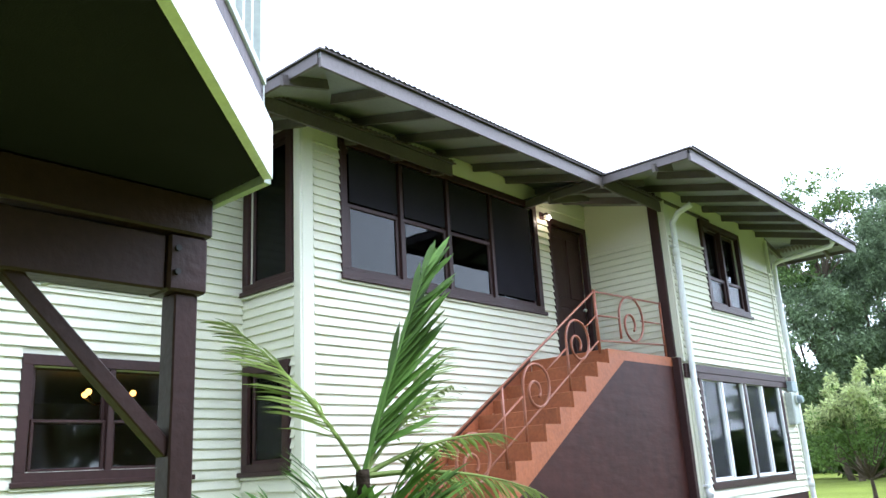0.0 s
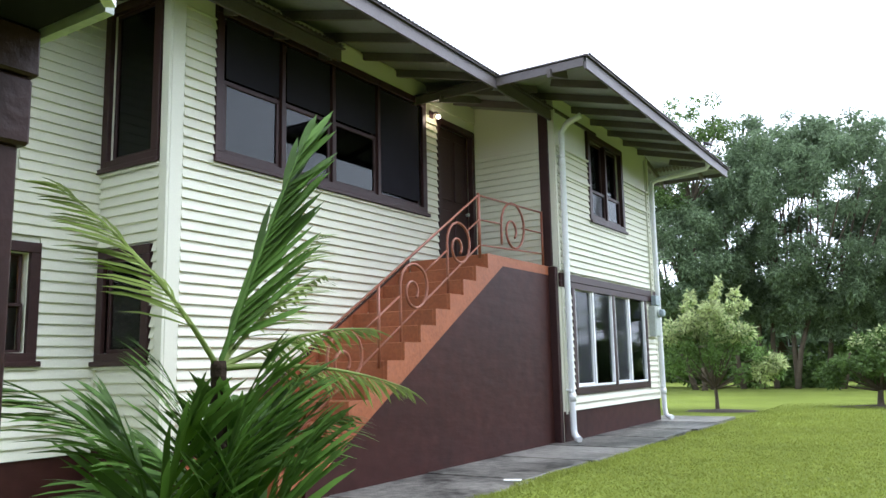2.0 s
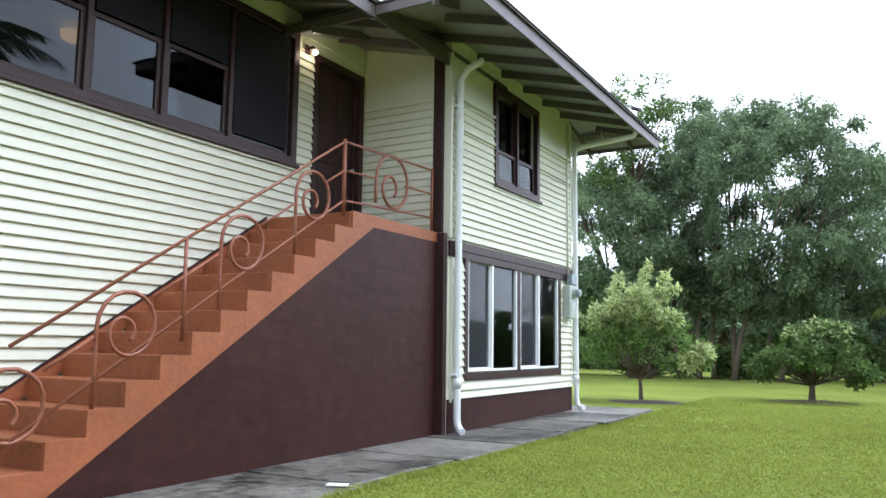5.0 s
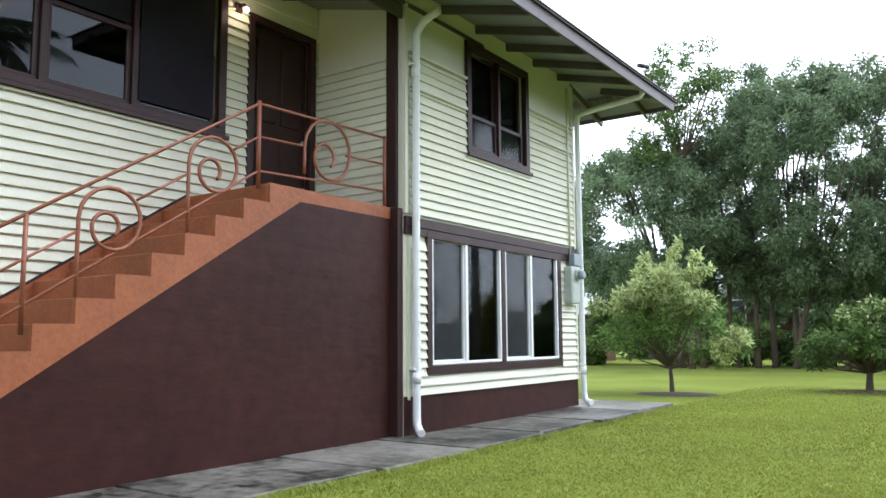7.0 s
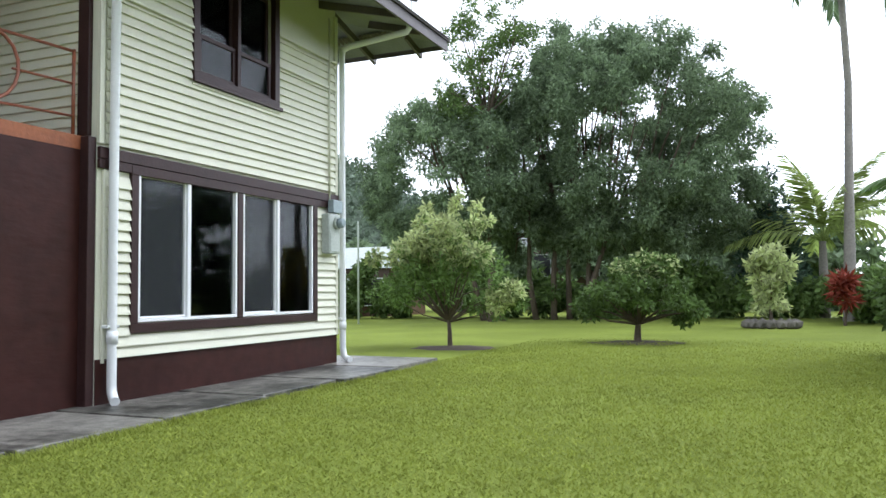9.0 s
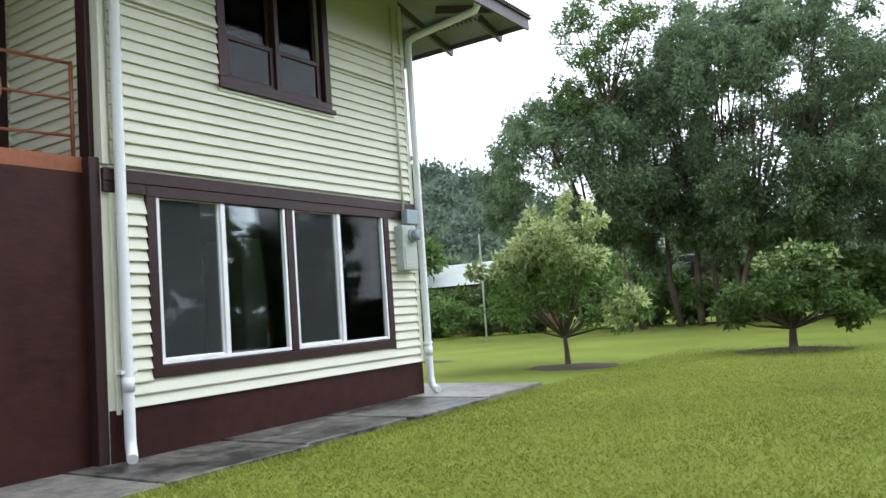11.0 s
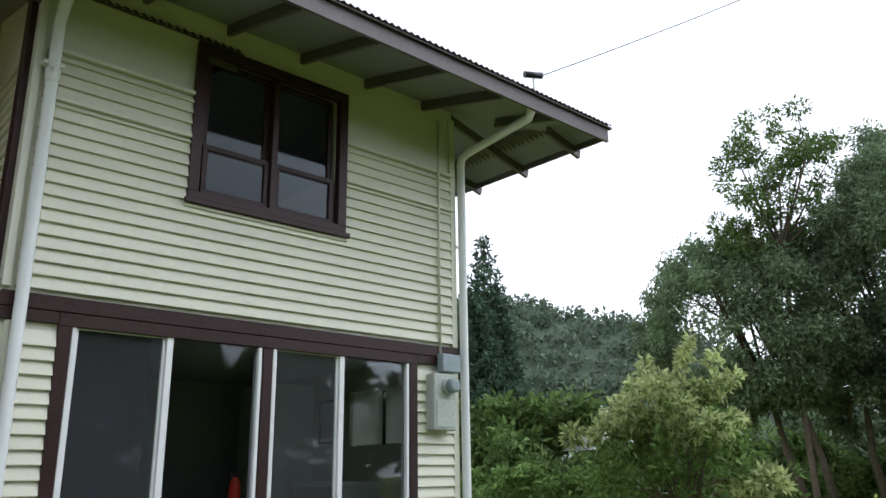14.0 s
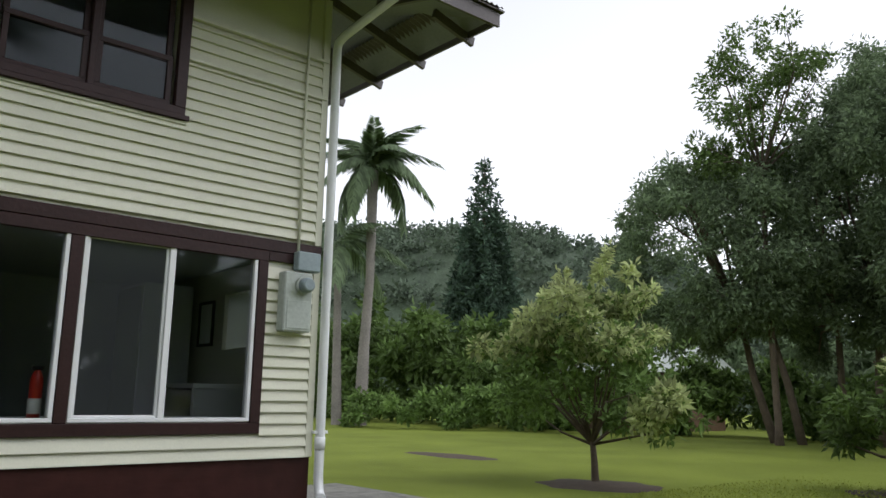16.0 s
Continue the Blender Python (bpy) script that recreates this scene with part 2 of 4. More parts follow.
def bar_frame(u0, u1, z0, z1, w, d0, d1, bevel=0.004):
    """Four bars round an opening."""
    bm = bmesh.new()
    add_box(bm, u0, u1, d0, d1, z0, z0 + w, bevel)
    add_box(bm, u0, u1, d0, d1, z1 - w, z1, bevel)
    add_box(bm, u0, u0 + w, d0, d1, z0 + w, z1 - w, bevel)
    add_box(bm, u1 - w, u1, d0, d1, z0 + w, z1 - w, bevel)
    return bm


def pane(parent, u0, u1, z0, z1, d, glass):
    ob = part("pane", box(u0, u1, d, d + 0.006, z0, z1), glass, parent)
    ob.visible_shadow = False
    return ob


# ---- the ground ----
def ground():
    bm = bmesh.new()
    xs = [-900, -250, -100, -60, -40] + [x * 1.0 for x in range(-30, 31)] + [45, 80, 250, 900]
    ys = [-900, -250, -60, -20] + [y * 1.0 for y in range(-8, 42)] + [50, 70, 110, 250, 900]
    grid = [[bm.verts.new((x, y, 0.0 if y < 17 or x > 12 else 0.04 * noise.noise((x * 0.2, y * 0.2, 0)) - 0.02)) for x in xs] for y in ys]
    for r0, r1 in zip(grid, grid[1:]):
        for i in range(len(xs) - 1):
            f = bm.faces.new((r0[i], r0[i + 1], r1[i + 1], r1[i]))
            f.smooth = True
    single("ground", bm, GRASS, Matrix(), "mown green lawn reaching into the garden", "lawn", kind="structure")


ground()

# paving beside the house
paving = empty("pavement", Matrix(), "grey weathered concrete path along the house wall", "path", kind="structure")
edges = [4.0, 6.1, 7.75, 9.45, 10.9, 12.4, 13.9, 15.4, 16.94]
for i, (a, b) in enumerate(zip(edges, edges[1:])):
    bm = box(-5.3 if b < 15.9 else -6.4, -4.02 + 0.05 * math.sin(i * 2.3), a + 0.008, b - 0.008, -0.1, 0.02 + 0.008 * i, 0.008)
    part("paving_slab", bm, CONCRETE, paving)

# ---- the house ----
FX, MX, LX = -5.19, -6.6, -7.66     # facades of the block, the stair wall and the wing
WIN = (11.67, 15.21, 0.72, 2.45)
UPW = (12.58, 14.26, 3.56, 5.12)
east = lambda x: pose(x, 0, 0, 0, 0, 90)

w_block = wall("wall_block", east(FX), 11.25, 15.78, 0.0, 5.42, [(11.77, 15.15, 0.82, 2.40), (12.68, 14.17, 3.65, 5.05)])
holes = [WIN, (11.2, 15.9, 2.36, 2.57), UPW]
clapboards(w_block, 11.34, 15.72, 0.49, 4.14, holes)
clapboards(w_block, 11.34, 15.72, 4.17, 4.55, holes)
part("foundation_board", box(11.25, 15.78, -0.012, -0.002, 0.0, 0.49), PLASTER, w_block, "dark brown painted foundation")
for z in (4.14, 4.56):
    for a, b in ((11.34, UPW[0]), (UPW[1], 15.78)):
        part("drip_strip", box(a, b, -0.055, 0, z, z + 0.034, 0.004), CREAM_FLAT, w_block)
part("band_board", box(11.25, 15.8, -0.045, 0, 2.455, 2.57, 0.005), BROWN, w_block, "dark brown band board")
part("band_board", box(11.25, WIN[0], -0.04, 0, 2.36, 2.452, 0.005), BROWN, w_block)
part("band_board", box(WIN[1], 15.8, -0.04, 0, 2.36, 2.452, 0.005), BROWN, w_block)
part("corner_board", box(15.72, 15.8, -0.034, 0, 0.49, 2.355, 0.004), CREAM_FLAT, w_block)
part("corner_board", box(15.72, 15.8, -0.034, 0, 2.575, 5.3, 0.004), CREAM_FLAT, w_block)
part("corner_board", box(11.25, 11.31, -0.034, 0, 2.6, 5.3, 0.004), CREAM_FLAT, w_block)
part("corner_board", box(11.31, 11.345, -0.034, 0, 0.45, 2.355, 0.004), CREAM_FLAT, w_block)


def slider_window(name, m, outer, groups, label):
    w = empty(name, m, label, "window", kind="structure")
    part("casing", bar_frame(*outer, 0.1, -0.042, 0.02), BROWN, w, "dark brown timber casing")
    for u0, u1, z0, z1, mid in groups:
        part("window_frame", bar_frame(u0, u1, z0, z1, 0.035, -0.03, 0.06), ALU, w, "white aluminium frame")
        part("mullion", box(mid - 0.028, mid + 0.028, -0.026, 0.05, z0 + 0.035, z1 - 0.035, 0.004), ALU, w)
        part("sash_rail", bar_frame(u0 + 0.037, mid - 0.03, z0 + 0.037, z1 - 0.037, 0.02, 0.0, 0.03, 0.002), ALU, w)
        pane(w, u0 + 0.037, mid - 0.03, z0 + 0.037, z1 - 0.037, 0.03, GLASS)
        part("insect_screen", box(u0 + 0.058, mid - 0.051, 0.01, 0.014, z0 + 0.058, z1 - 0.058), MESH, w, "fine grey insect screen")
        pane(w, mid + 0.03, u1 - 0.037, z0 + 0.037, z1 - 0.037, 0.012, GLASS)
    return w


w1 = slider_window("window_1", east(FX), WIN, [(11.775, 13.40, 0.83, 2.40, 12.55), (13.51, 15.105, 0.83, 2.40, 14.27)], "wide white-framed sliding windows in a dark brown casing")
part("casing_post", box(13.405, 13.505, -0.04, 0.02, 0.822, 2.348, 0.005), BROWN, w1)


def sash_window(name, m, outer, posts, rail_z, label, glass=GLASS, sash=0.05, casing=0.1):
    """Dark timber windows side by side in one casing, each with an upper and a lower sash."""
    u0, u1, z0, z1 = outer
    w = empty(name, m, label, "window", kind="structure")
    part("casing", bar_frame(u0, u1, z0, z1, casing, -0.05, 0.03), BROWN, w)
    part("sill", box(u0 - 0.03, u1 + 0.03, -0.085, -0.051, z0 - 0.03, z0 + 0.02, 0.006), BROWN, w)
    part("drip_strip", box(u0 - 0.02, u1 + 0.02, -0.05, -0.026, z0 - 0.06, z0 - 0.031, 0.004), CREAM_FLAT, w)
    stops = [u0 + casing, *posts, u1 - casing]
    for k, (a, b) in enumerate(zip(stops, stops[1:])):
        if k:
            part("post", box(a - 0.03, a + 0.03, -0.035, 0.06, z0 + casing, z1 - casing, 0.004), BROWN, w)
        a, b = a + 0.032, b - 0.032
        if rail_z:
            part("sash", bar_frame(a, b, z0 + casing, rail_z + 0.02, sash, 0.0, 0.04), BROWN, w)
            part("sash", bar_frame(a, b, rail_z - 0.02, z1 - casing, sash, 0.045, 0.085), BROWN, w)
            pane(w, a + sash, b - sash, z0 + casing + sash, rail_z + 0.02 - sash, 0.02, glass)
            pane(w, a + sash, b - sash, rail_z - 0.02 + sash, z1 - casing - sash, 0.065, glass)
        else:
            part("sash", bar_frame(a, b, z0 + casing, z1 - casing, sash, 0.0, 0.04), BROWN, w)
            pane(w, a + sash, b - sash, z0 + casing + sash, z1 - casing - sash, 0.02, glass)
    return w


sash_window("window_2", east(FX), UPW, [13.42], 4.12, "pair of dark brown timber sash windows under the eaves", DIMGLASS)

# side wall of the block, beside the landing
w_side = wall("wall_block_side", pose(0, 11.25, 0), MX - 0.15, FX - 0.15, 0.0, 5.42, [], label="cream-green clapboard wall beside the landing")
clapboards(w_side, MX, -5.42, 2.68, 4.55, [])
part("corner_board", box(-5.41, -5.26, -0.05, 0, 2.68, 5.3, 0.006), BROWN, w_side, "dark brown corner post")

# wall behind the stairs
BIGW = (5.76, 9.76, 3.40, 5.14)
DOOR = (10.08, 11.2, 2.66, 5.0)
w_main = wall("wall_stair", east(MX), 5.2, 11.25, 0.0, 5.55, [(5.86, 9.66, 3.5, 5.04), DOOR])
clapboards(w_main, 5.36, 11.25, 0.49, 4.98, [BIGW, DOOR])
part("corner_board", box(5.2, 5.36, -0.034, 0, 0.45, 5.3, 0.006), CREAM_FLAT, w_main, "pale cream corner board")
part("frieze_board", box(5.37, 11.24, -0.03, 0, 5.15, 5.4, 0.006), CREAM_FLAT, w_main)
part("foundation_board", box(5.2, 7.0, -0.012, -0.002, 0.0, 0.45), PLASTER, w_main)
sash_window("window_3", east(MX), BIGW, [6.78, 7.68, 8.62], 4.3, "long row of dark brown framed sash windows above the stairs", DARKGLASS)
screens = empty("window_screen", east(MX), "fine black insect screens over the upper windows", "insect screen", kind="structure")
for a, b, z in ((5.92, 6.72, 4.34), (6.85, 7.62, 4.34), (7.74, 8.56, 4.34), (8.68, 9.6, 3.58)):
    part("mesh", box(a, b, -0.012, -0.006, z, 5.02), SCREEN_DECK_SHADE, screens)

door = empty("door_1", east(MX), "dark brown timber door at the head of the stairs", "door", kind="structure")
part("door_frame", bar_frame(10.085, 11.195, 2.6, 4.995, 0.09, -0.04, 0.05), BROWN, door)
bm = box(10.18, 11.1, 0.06, 0.1, 2.66, 4.9, 0.003)
for z0, z1 in ((2.85, 3.6), (3.75, 4.75)):
    for a in (10.28, 10.68):
        add_box(bm, a, a + 0.32, 0.045, 0.06, z0, z1, 0.012)
part("door_leaf", bm, BROWN, door)
part("door_knob", tube(bmesh.new(), [(11.03, 0.06, 3.6), (11.03, 0.0, 3.6)], [0.02, 0.03], 10), GREYMETAL_AND_BACKLIT, door, "small metal knob")

# the jog between stair wall and wing
w_jog = wall("wall_jog", pose(0, 5.2, 0), LX, MX - 0.001, 0.0, 5.5, [(-7.5, -6.8, 1.38, 2.36), (-7.5, -6.8, 3.4, 5.02)], label="cream-green clapboard wall with two dark windows")
clapboards(w_jog, LX, -6.68, 0.47, 5.0, [(-7.62, -6.75, 1.28, 2.48), (-7.63, -6.69, 3.28, 5.14)])
part("corner_board", box(-6.68, MX + 0.034, -0.034, -0.003, 0.45, 5.3, 0.006), CREAM_FLAT, w_jog)
part("foundation_board", box(LX, MX, -0.012, -0.002, 0.0, 0.46), PLASTER, w_jog)
sash_window("window_4", pose(0, 5.2, 0), (-7.6, -6.77, 1.3, 2.46), [], 0, "small dark window in a broad brown timber casing", GLASS, 0.04)
sash_window("window_5", pose(0, 5.2, 0), (-7.62, -6.70, 3.30, 5.12), [], 0, "tall dark window in a brown timber casing", DARKGLASS, 0.04)

# the wing
w_wing = wall("wall_wing", east(LX), -4.0, 5.2, 0.0, 5.5, [(2.93, 4.45, 1.42, 2.36)], label="cream-green clapboard wall of the wing")
clapboards(w_wing, -0.5, 5.18, 0.42, 5.0, [(2.82, 4.56, 1.3, 2.48), (2.2, 4.3, 3.16, 5.1)])
part("foundation_board", box(-4, 5.2, -0.012, -0.002, 0.0, 0.42), PLASTER, w_wing)
sash_window("window_6", east(LX), (2.82, 4.56, 1.31, 2.47), [3.68], 1.86, "dark brown timber sash windows with lit bulbs behind", GLASS, 0.03)
sash_window("window_7", east(LX), (2.2, 4.2, 3.18, 5.1), [3.2], 4.2, "upper dark brown timber windows of the wing", DARKGLASS, 0.04)

# closing walls and floors of the house
w_end = wall("wall_end", pose(FX - 0.15, 15.78, 0, 0, 0, 180), 0.0, 7.0, 0.0, 5.42, [(0.45, 1.75, 3.55, 4.75), (0.34, 1.58, 1.58, 2.22)], label="cream-green end wall of the house")
clapboards(w_end, 0.0, 7.0, 0.49, 4.9, [(0.35, 1.85, 3.45, 4.85), (0.25, 1.67, 1.49, 2.31)])
sash_window("window_8", pose(FX - 0.15, 15.78, 0, 0, 0, 180), (0.36, 1.84, 3.46, 4.84), [1.1], 4.1, "bright pair of sash windows in the end wall")
w9 = empty("window_9", pose(FX - 0.15, 15.78, 0, 0, 0, 180), "small end window with pale sheer blinds", "window", kind="structure")
part("casing", bar_frame(0.25, 1.67, 1.49, 2.31, 0.09, -0.045, 0.03), BROWN, w9)
part("post", box(0.93, 0.99, -0.02, 0.06, 1.58, 2.22, 0.004), BROWN, w9)
for a, b in ((0.345, 0.925), (0.995, 1.575)):
    pane(w9, a, b, 1.585, 2.215, 0.02, GLASS)
    part("blind", box(a, b, 0.1, 0.104, 1.59, 2.21), SHEER, w9, "pale sheer blind")
for name, b in (("wall_back", (-12.4, -12.25, -4.0, 15.63, 0.0, 5.5)), ("wall_partition", (-12.25, MX - 0.155, 11.3, 11.4, 0.0, 5.2)), ("wall_wing_end", (-12.25, LX - 0.155, -4.0, -3.85, 0, 5.5)), ("wall_inner", (-9.2, -9.1, 11.405, 15.62, 0.0, 2.5))):
    single(name, box(*b), INSIDE, Matrix(), "grey painted inner wall", "wall", kind="structure")
single("floor_lower", slab_poly([(-12.25, -3.8), (LX - 0.16, -3.8), (LX - 0.16, 5.36), (MX - 0.16, 5.36), (MX - 0.16, 11.41), (FX - 0.16, 11.41), (FX - 0.16, 15.6), (-12.25, 15.6)], 0.3, 0.45), INFLOOR, Matrix(), "brown lower floor inside the house", "floor", kind="structure")
single("floor_upper", slab_poly([(-12.2, -3.8), (LX - 0.16, -3.8), (LX - 0.16, 5.36), (MX - 0.16, 5.36), (MX - 0.16, 11.26), (MX - 0.16, 11.42), (FX - 0.16, 11.42), (FX - 0.16, 15.6), (-12.2, 15.6)], 2.5, 2.64), INSIDE, Matrix(), "grey upper floor and ceiling below it", "floor", kind="structure")
single("ceiling", slab_poly([(-12.2, -3.8), (LX - 0.16, -3.8), (LX - 0.16, 5.36), (MX - 0.16, 5.36), (MX - 0.16, 11.42), (FX - 0.16, 11.42), (FX - 0.16, 15.6), (-12.2, 15.6)], 5.2, 5.26), INSIDE, Matrix(), "pale ceiling of the upper rooms", "ceiling", kind="structure")

# ---- the roofs ----
PITCH = 0.26
EAVE = 5.07


def roof(name, x_eave, x_ridge, y0, y1, hip0, hip1, label):
    """A low hipped roof that falls towards +x; rafters and soffit show below."""
    r = empty(name, Matrix(), label, "roof", kind="structure")
    run = x_eave - x_ridge
    top = EAVE + PITCH * run
    ya, yb = (y0 + run if hip0 else y0), (y1 - run if hip1 else y1)
    ya, yb = min(ya, (y0 + y1) / 2 + 2), max(yb, (y0 + y1) / 2 + 2)
    for nm, dz, thick, m in (("roof_sheet", 0.06, 0.02, ROOF), ("soffit", 0.0, 0.045, SOFFIT)):
        bm = bmesh.new()
        e = 0.04 if nm == "roof_sheet" else 0.0
        pts = [(x_eave + e, y0 - e, EAVE), (x_eave + e, y1 + e, EAVE), (x_ridge, yb, top), (x_ridge, ya, top)]
        lo = [bm.verts.new((x, y, z + dz)) for x, y, z in pts]
        f = [bm.faces.new(lo)]
        if hip0:
            c = bm.verts.new((x_ridge, y0 - e, EAVE + dz))
            f.append(bm.faces.new((lo[0], lo[3], c)))
        if hip1:
            c = bm.verts.new((x_ridge, y1 + e, EAVE + dz))
            f.append(bm.faces.new((lo[1], c, lo[2])))
        bmesh.ops.recalc_face_normals(bm, faces=bm.faces)
        ext = bmesh.ops.extrude_face_region(bm, geom=f)
        bmesh.ops.translate(bm, verts=[v for v in ext["geom"] if isinstance(v, bmesh.types.BMVert)], vec=(0, 0, thick))
        bmesh.ops.recalc_face_normals(bm, faces=bm.faces)
        part(nm, bm, m, r)
    part("fascia", box(x_eave - 0.03, x_eave + 0.004, y0, y1, EAVE - 0.1, EAVE + 0.058), RAFTER, r, "dark brown fascia board")
    n = int((y1 - y0) / 0.78)
    for i in range(n + 1):
        y = y0 + 0.12 + (y1 - y0 - 0.24) * i / n
        reach = 2.6
        if hip0:
            reach = min(reach, y - y0)
        if hip1:
            reach = min(reach, y1 - y)
        if reach < 0.3:
            continue
        bm = box(-reach, -0.035, -0.022, 0.022, -0.11, -0.004)
        bmesh.ops.transform(bm, matrix=Matrix.Translation((x_eave, y, EAVE)) @ Matrix.Rotation(math.atan(PITCH), 4, "Y"), verts=bm.verts)
        part("rafter", bm, RAFTER, r)
    for hip, y, s in ((hip0, y0, 1), (hip1, y1, -1)):
        if not hip:
            continue
        part("fascia", box(x_ridge, x_eave - 0.035, y - 0.015, y + 0.015, EAVE - 0.06, EAVE + 0.055), RAFTER, r)
        k = 0
        while k * 0.85 + 0.5 < run:
            reach = min(1.8, 0.5 + k * 0.85)
            x = x_eave - 0.5 - k * 0.85
            bm = box(-0.022, 0.022, -0.1, reach, -0.11, -0.004)
            bmesh.ops.transform(bm, matrix=Matrix.Translation((x, y, EAVE)) @ Matrix.Rotation(0 if s > 0 else math.pi, 4, "Z") @ Matrix.Rotation(math.atan(PITCH), 4, "X"), verts=bm.verts)
            part("rafter", bm, RAFTER, r)
            k += 1
    # the corrugated lip of the iron sheets
    for axis, a, b in (("y", y0, y1), ("h1", x_ridge, x_eave)):
        if axis == "h1" and not hip1:
            continue
        bm = bmesh.new()
        steps = int((b - a) / 0.019)
        prev = None
        for i in range(steps + 1):
            q = a + (b - a) * i / steps
            w = 0.012 * math.sin(i * math.pi / 2)
            deep = min(0.5, max(0.02, b - q if (hip1 or axis == "h1") else 9), max(0.02, q - a if hip0 and axis == "y" else 9))
            if axis == "y":
                row = [bm.verts.new((x_eave + 0.06 - d, q, EAVE + 0.085 + w + d * PITCH)) for d in (0, deep)]
            else:
                row = [bm.verts.new((q, y1 + 0.06 - d, EAVE + 0.085 + w + d * PITCH)) for d in (0, deep)]
            if prev:
                bm.faces.new((prev[0], row[0], row[1], prev[1]))
            prev = row
        ext = bmesh.ops.extrude_face_region(bm, geom=bm.faces[:])
        bmesh.ops.translate(bm, verts=[v for v in ext["geom"] if isinstance(v, bmesh.types.BMVert)], vec=(0, 0, 0.006))
        part("corrugated_lip", bm, ROOF, r)
    return r


roof("roof_block", -3.88, -8.3, 9.5, 17.08, True, True, "low brown iron hip roof with open rafters over the block")
roof("roof_main", -5.2, -10.0, 4.35, 13.0, True, False, "low brown iron roof with open rafters over the stair wall")
roof("roof_wing", -6.3, -10.5, -5.0, 7.5, False, False, "low brown iron roof of the wing")

# ---- the outside stair ----
RISE, GO, NY, NZ = 0.199, 0.32, 8.97, 2.47
SX = -5.3
nose = lambda y: NZ + (y - NY) * RISE / GO
stair = empty("staircase", Matrix(), "terracotta painted concrete stairs along the house wall", "stairs", kind="structure")
for k in range(12):
    y, z = NY - GO * k, NZ - RISE * k
    part("step", box(MX + 0.042, SX - 0.042, y, y + GO + 0.03, max(0.0, z - RISE - 0.1), z, 0.008), ORANGE, stair)
part("landing", box(MX + 0.042, SX - 0.042, NY + GO, 11.2, 2.46, 2.665, 0.01), ORANGE, stair)
y_foot = NY - GO * 11
low = lambda y: nose(y) - 0.40
teeth = [(y_foot + 0.02, 0.0)]
for k in range(11, -1, -1):
    y, z = NY - GO * k, NZ - RISE * k
    teeth += [(y, max(0.0, z - RISE + 0.001)), (y, z)]
teeth += [(NY + GO, NZ), (NY + GO, 2.666), (11.2, 2.666), (11.2, 2.532), (9.70, 2.532), (y_foot + 0.34, max(0.0, low(y_foot + 0.34)))]
part("stringer", prism(teeth, SX - 0.04, SX), ORANGE, stair, "terracotta painted stair edge")
part("stair_wall", prism([(y_foot + 0.35, 0.0), (11.2, 0.0), (11.2, 2.531), (9.70, 2.531), (y_foot + 0.35, max(0.02, low(y_foot + 0.35) - 0.002))], SX - 0.16, SX - 0.004), PLASTER, stair, "dark brown stucco side wall of the stairs")
part("stair_core", prism([(y_foot + 0.8, 0.0), (11.2, 0.0), (11.2, 2.45), (9.9, 2.45), (y_foot + 0.8, 0.02)], MX + 0.05, SX - 0.17), PLASTER, stair)
for lo, hi, m in ((-0.16, 0.0, ORANGE), (0.002, 0.03, BROWN)):
    part("skirting", prism([(y_foot, nose(y_foot) + lo), (NY + 0.3, nose(NY + 0.3) + lo), (NY + 0.3, nose(NY + 0.3) + hi), (y_foot, nose(y_foot) + hi)], MX + 0.035, MX + 0.05), m, stair)
part("corner_post", box(SX - 0.03, FX - 0.004, 11.15, 11.248, 0.0, 2.66, 0.006), BROWN, stair)

rail = empty("stair_railing", pose(SX - 0.07, 0, 0), "terracotta wrought-iron railing with spiral scrolls", "railing")


def bar(name, pts, r):
    part(name, tube(bmesh.new(), [(0, y, z) for y, z in pts], r, 8), IRON, rail)


def scroll(y, z_base, z_arch, wide):
    """An upright that bends over and curls into a spiral."""
    pts = [(y, z_base), (y, (z_base + z_arch) / 2)]
    turns = 580
    cy = y + wide
    for a in range(0, turns + 1, 20):
        f = max(0.0, (a - 150) / (turns - 150))
        rad = wide * (1 - 0.80 * f ** 0.85)
        ang = math.pi - radians(a)
        pts.append((cy + rad * math.cos(ang) - 0.06 * f * wide, z_arch + rad * math.sin(ang) - 0.25 * wide * f))
    bar("scroll", pts, 0.017)


H = 0.83
bar("handrail", [(5.5, nose(5.5) + H), (9.2, nose(9.2) + H), (11.12, 3.50)], 0.015)
bar("lower_rail", [(5.26, nose(5.26) + 0.16), (9.2, nose(9.2) + 0.16), (11.12, 2.86)], 0.013)
for a, b in ((5.76, 6.15), (6.68, 7.38), (7.9, 8.38), (8.86, 9.2)):
    bar("middle_rail", [(a, nose(a) + 0.5), (b, nose(b) + 0.5)], 0.012)
bar("middle_rail", [(9.2, nose(9.2) + 0.5), (9.8, 3.14)], 0.012)
bar("middle_rail", [(10.45, 3.16), (11.12, 3.18)], 0.012)
for y in (7.0,):
    bar("post", [(y, nose(y) - 0.05), (y, nose(y) + H)], 0.018)
bar("post", [(9.2, 2.6), (9.2, 3.47)], 0.022)
bar("post", [(11.12, 2.6), (11.12, 3.52)], 0.018)
scroll(5.24, 0.2, nose(5.24) + 0.56, 0.28)
scroll(6.17, nose(6.17) - 0.05, nose(6.17) + 0.57, 0.28)
scroll(7.4, nose(7.4) - 0.05, nose(7.4) + 0.60, 0.28)
scroll(8.4, nose(8.4) - 0.05, nose(8.4) + 0.60, 0.28)
scroll(9.82, 2.85, 3.13, 0.36)

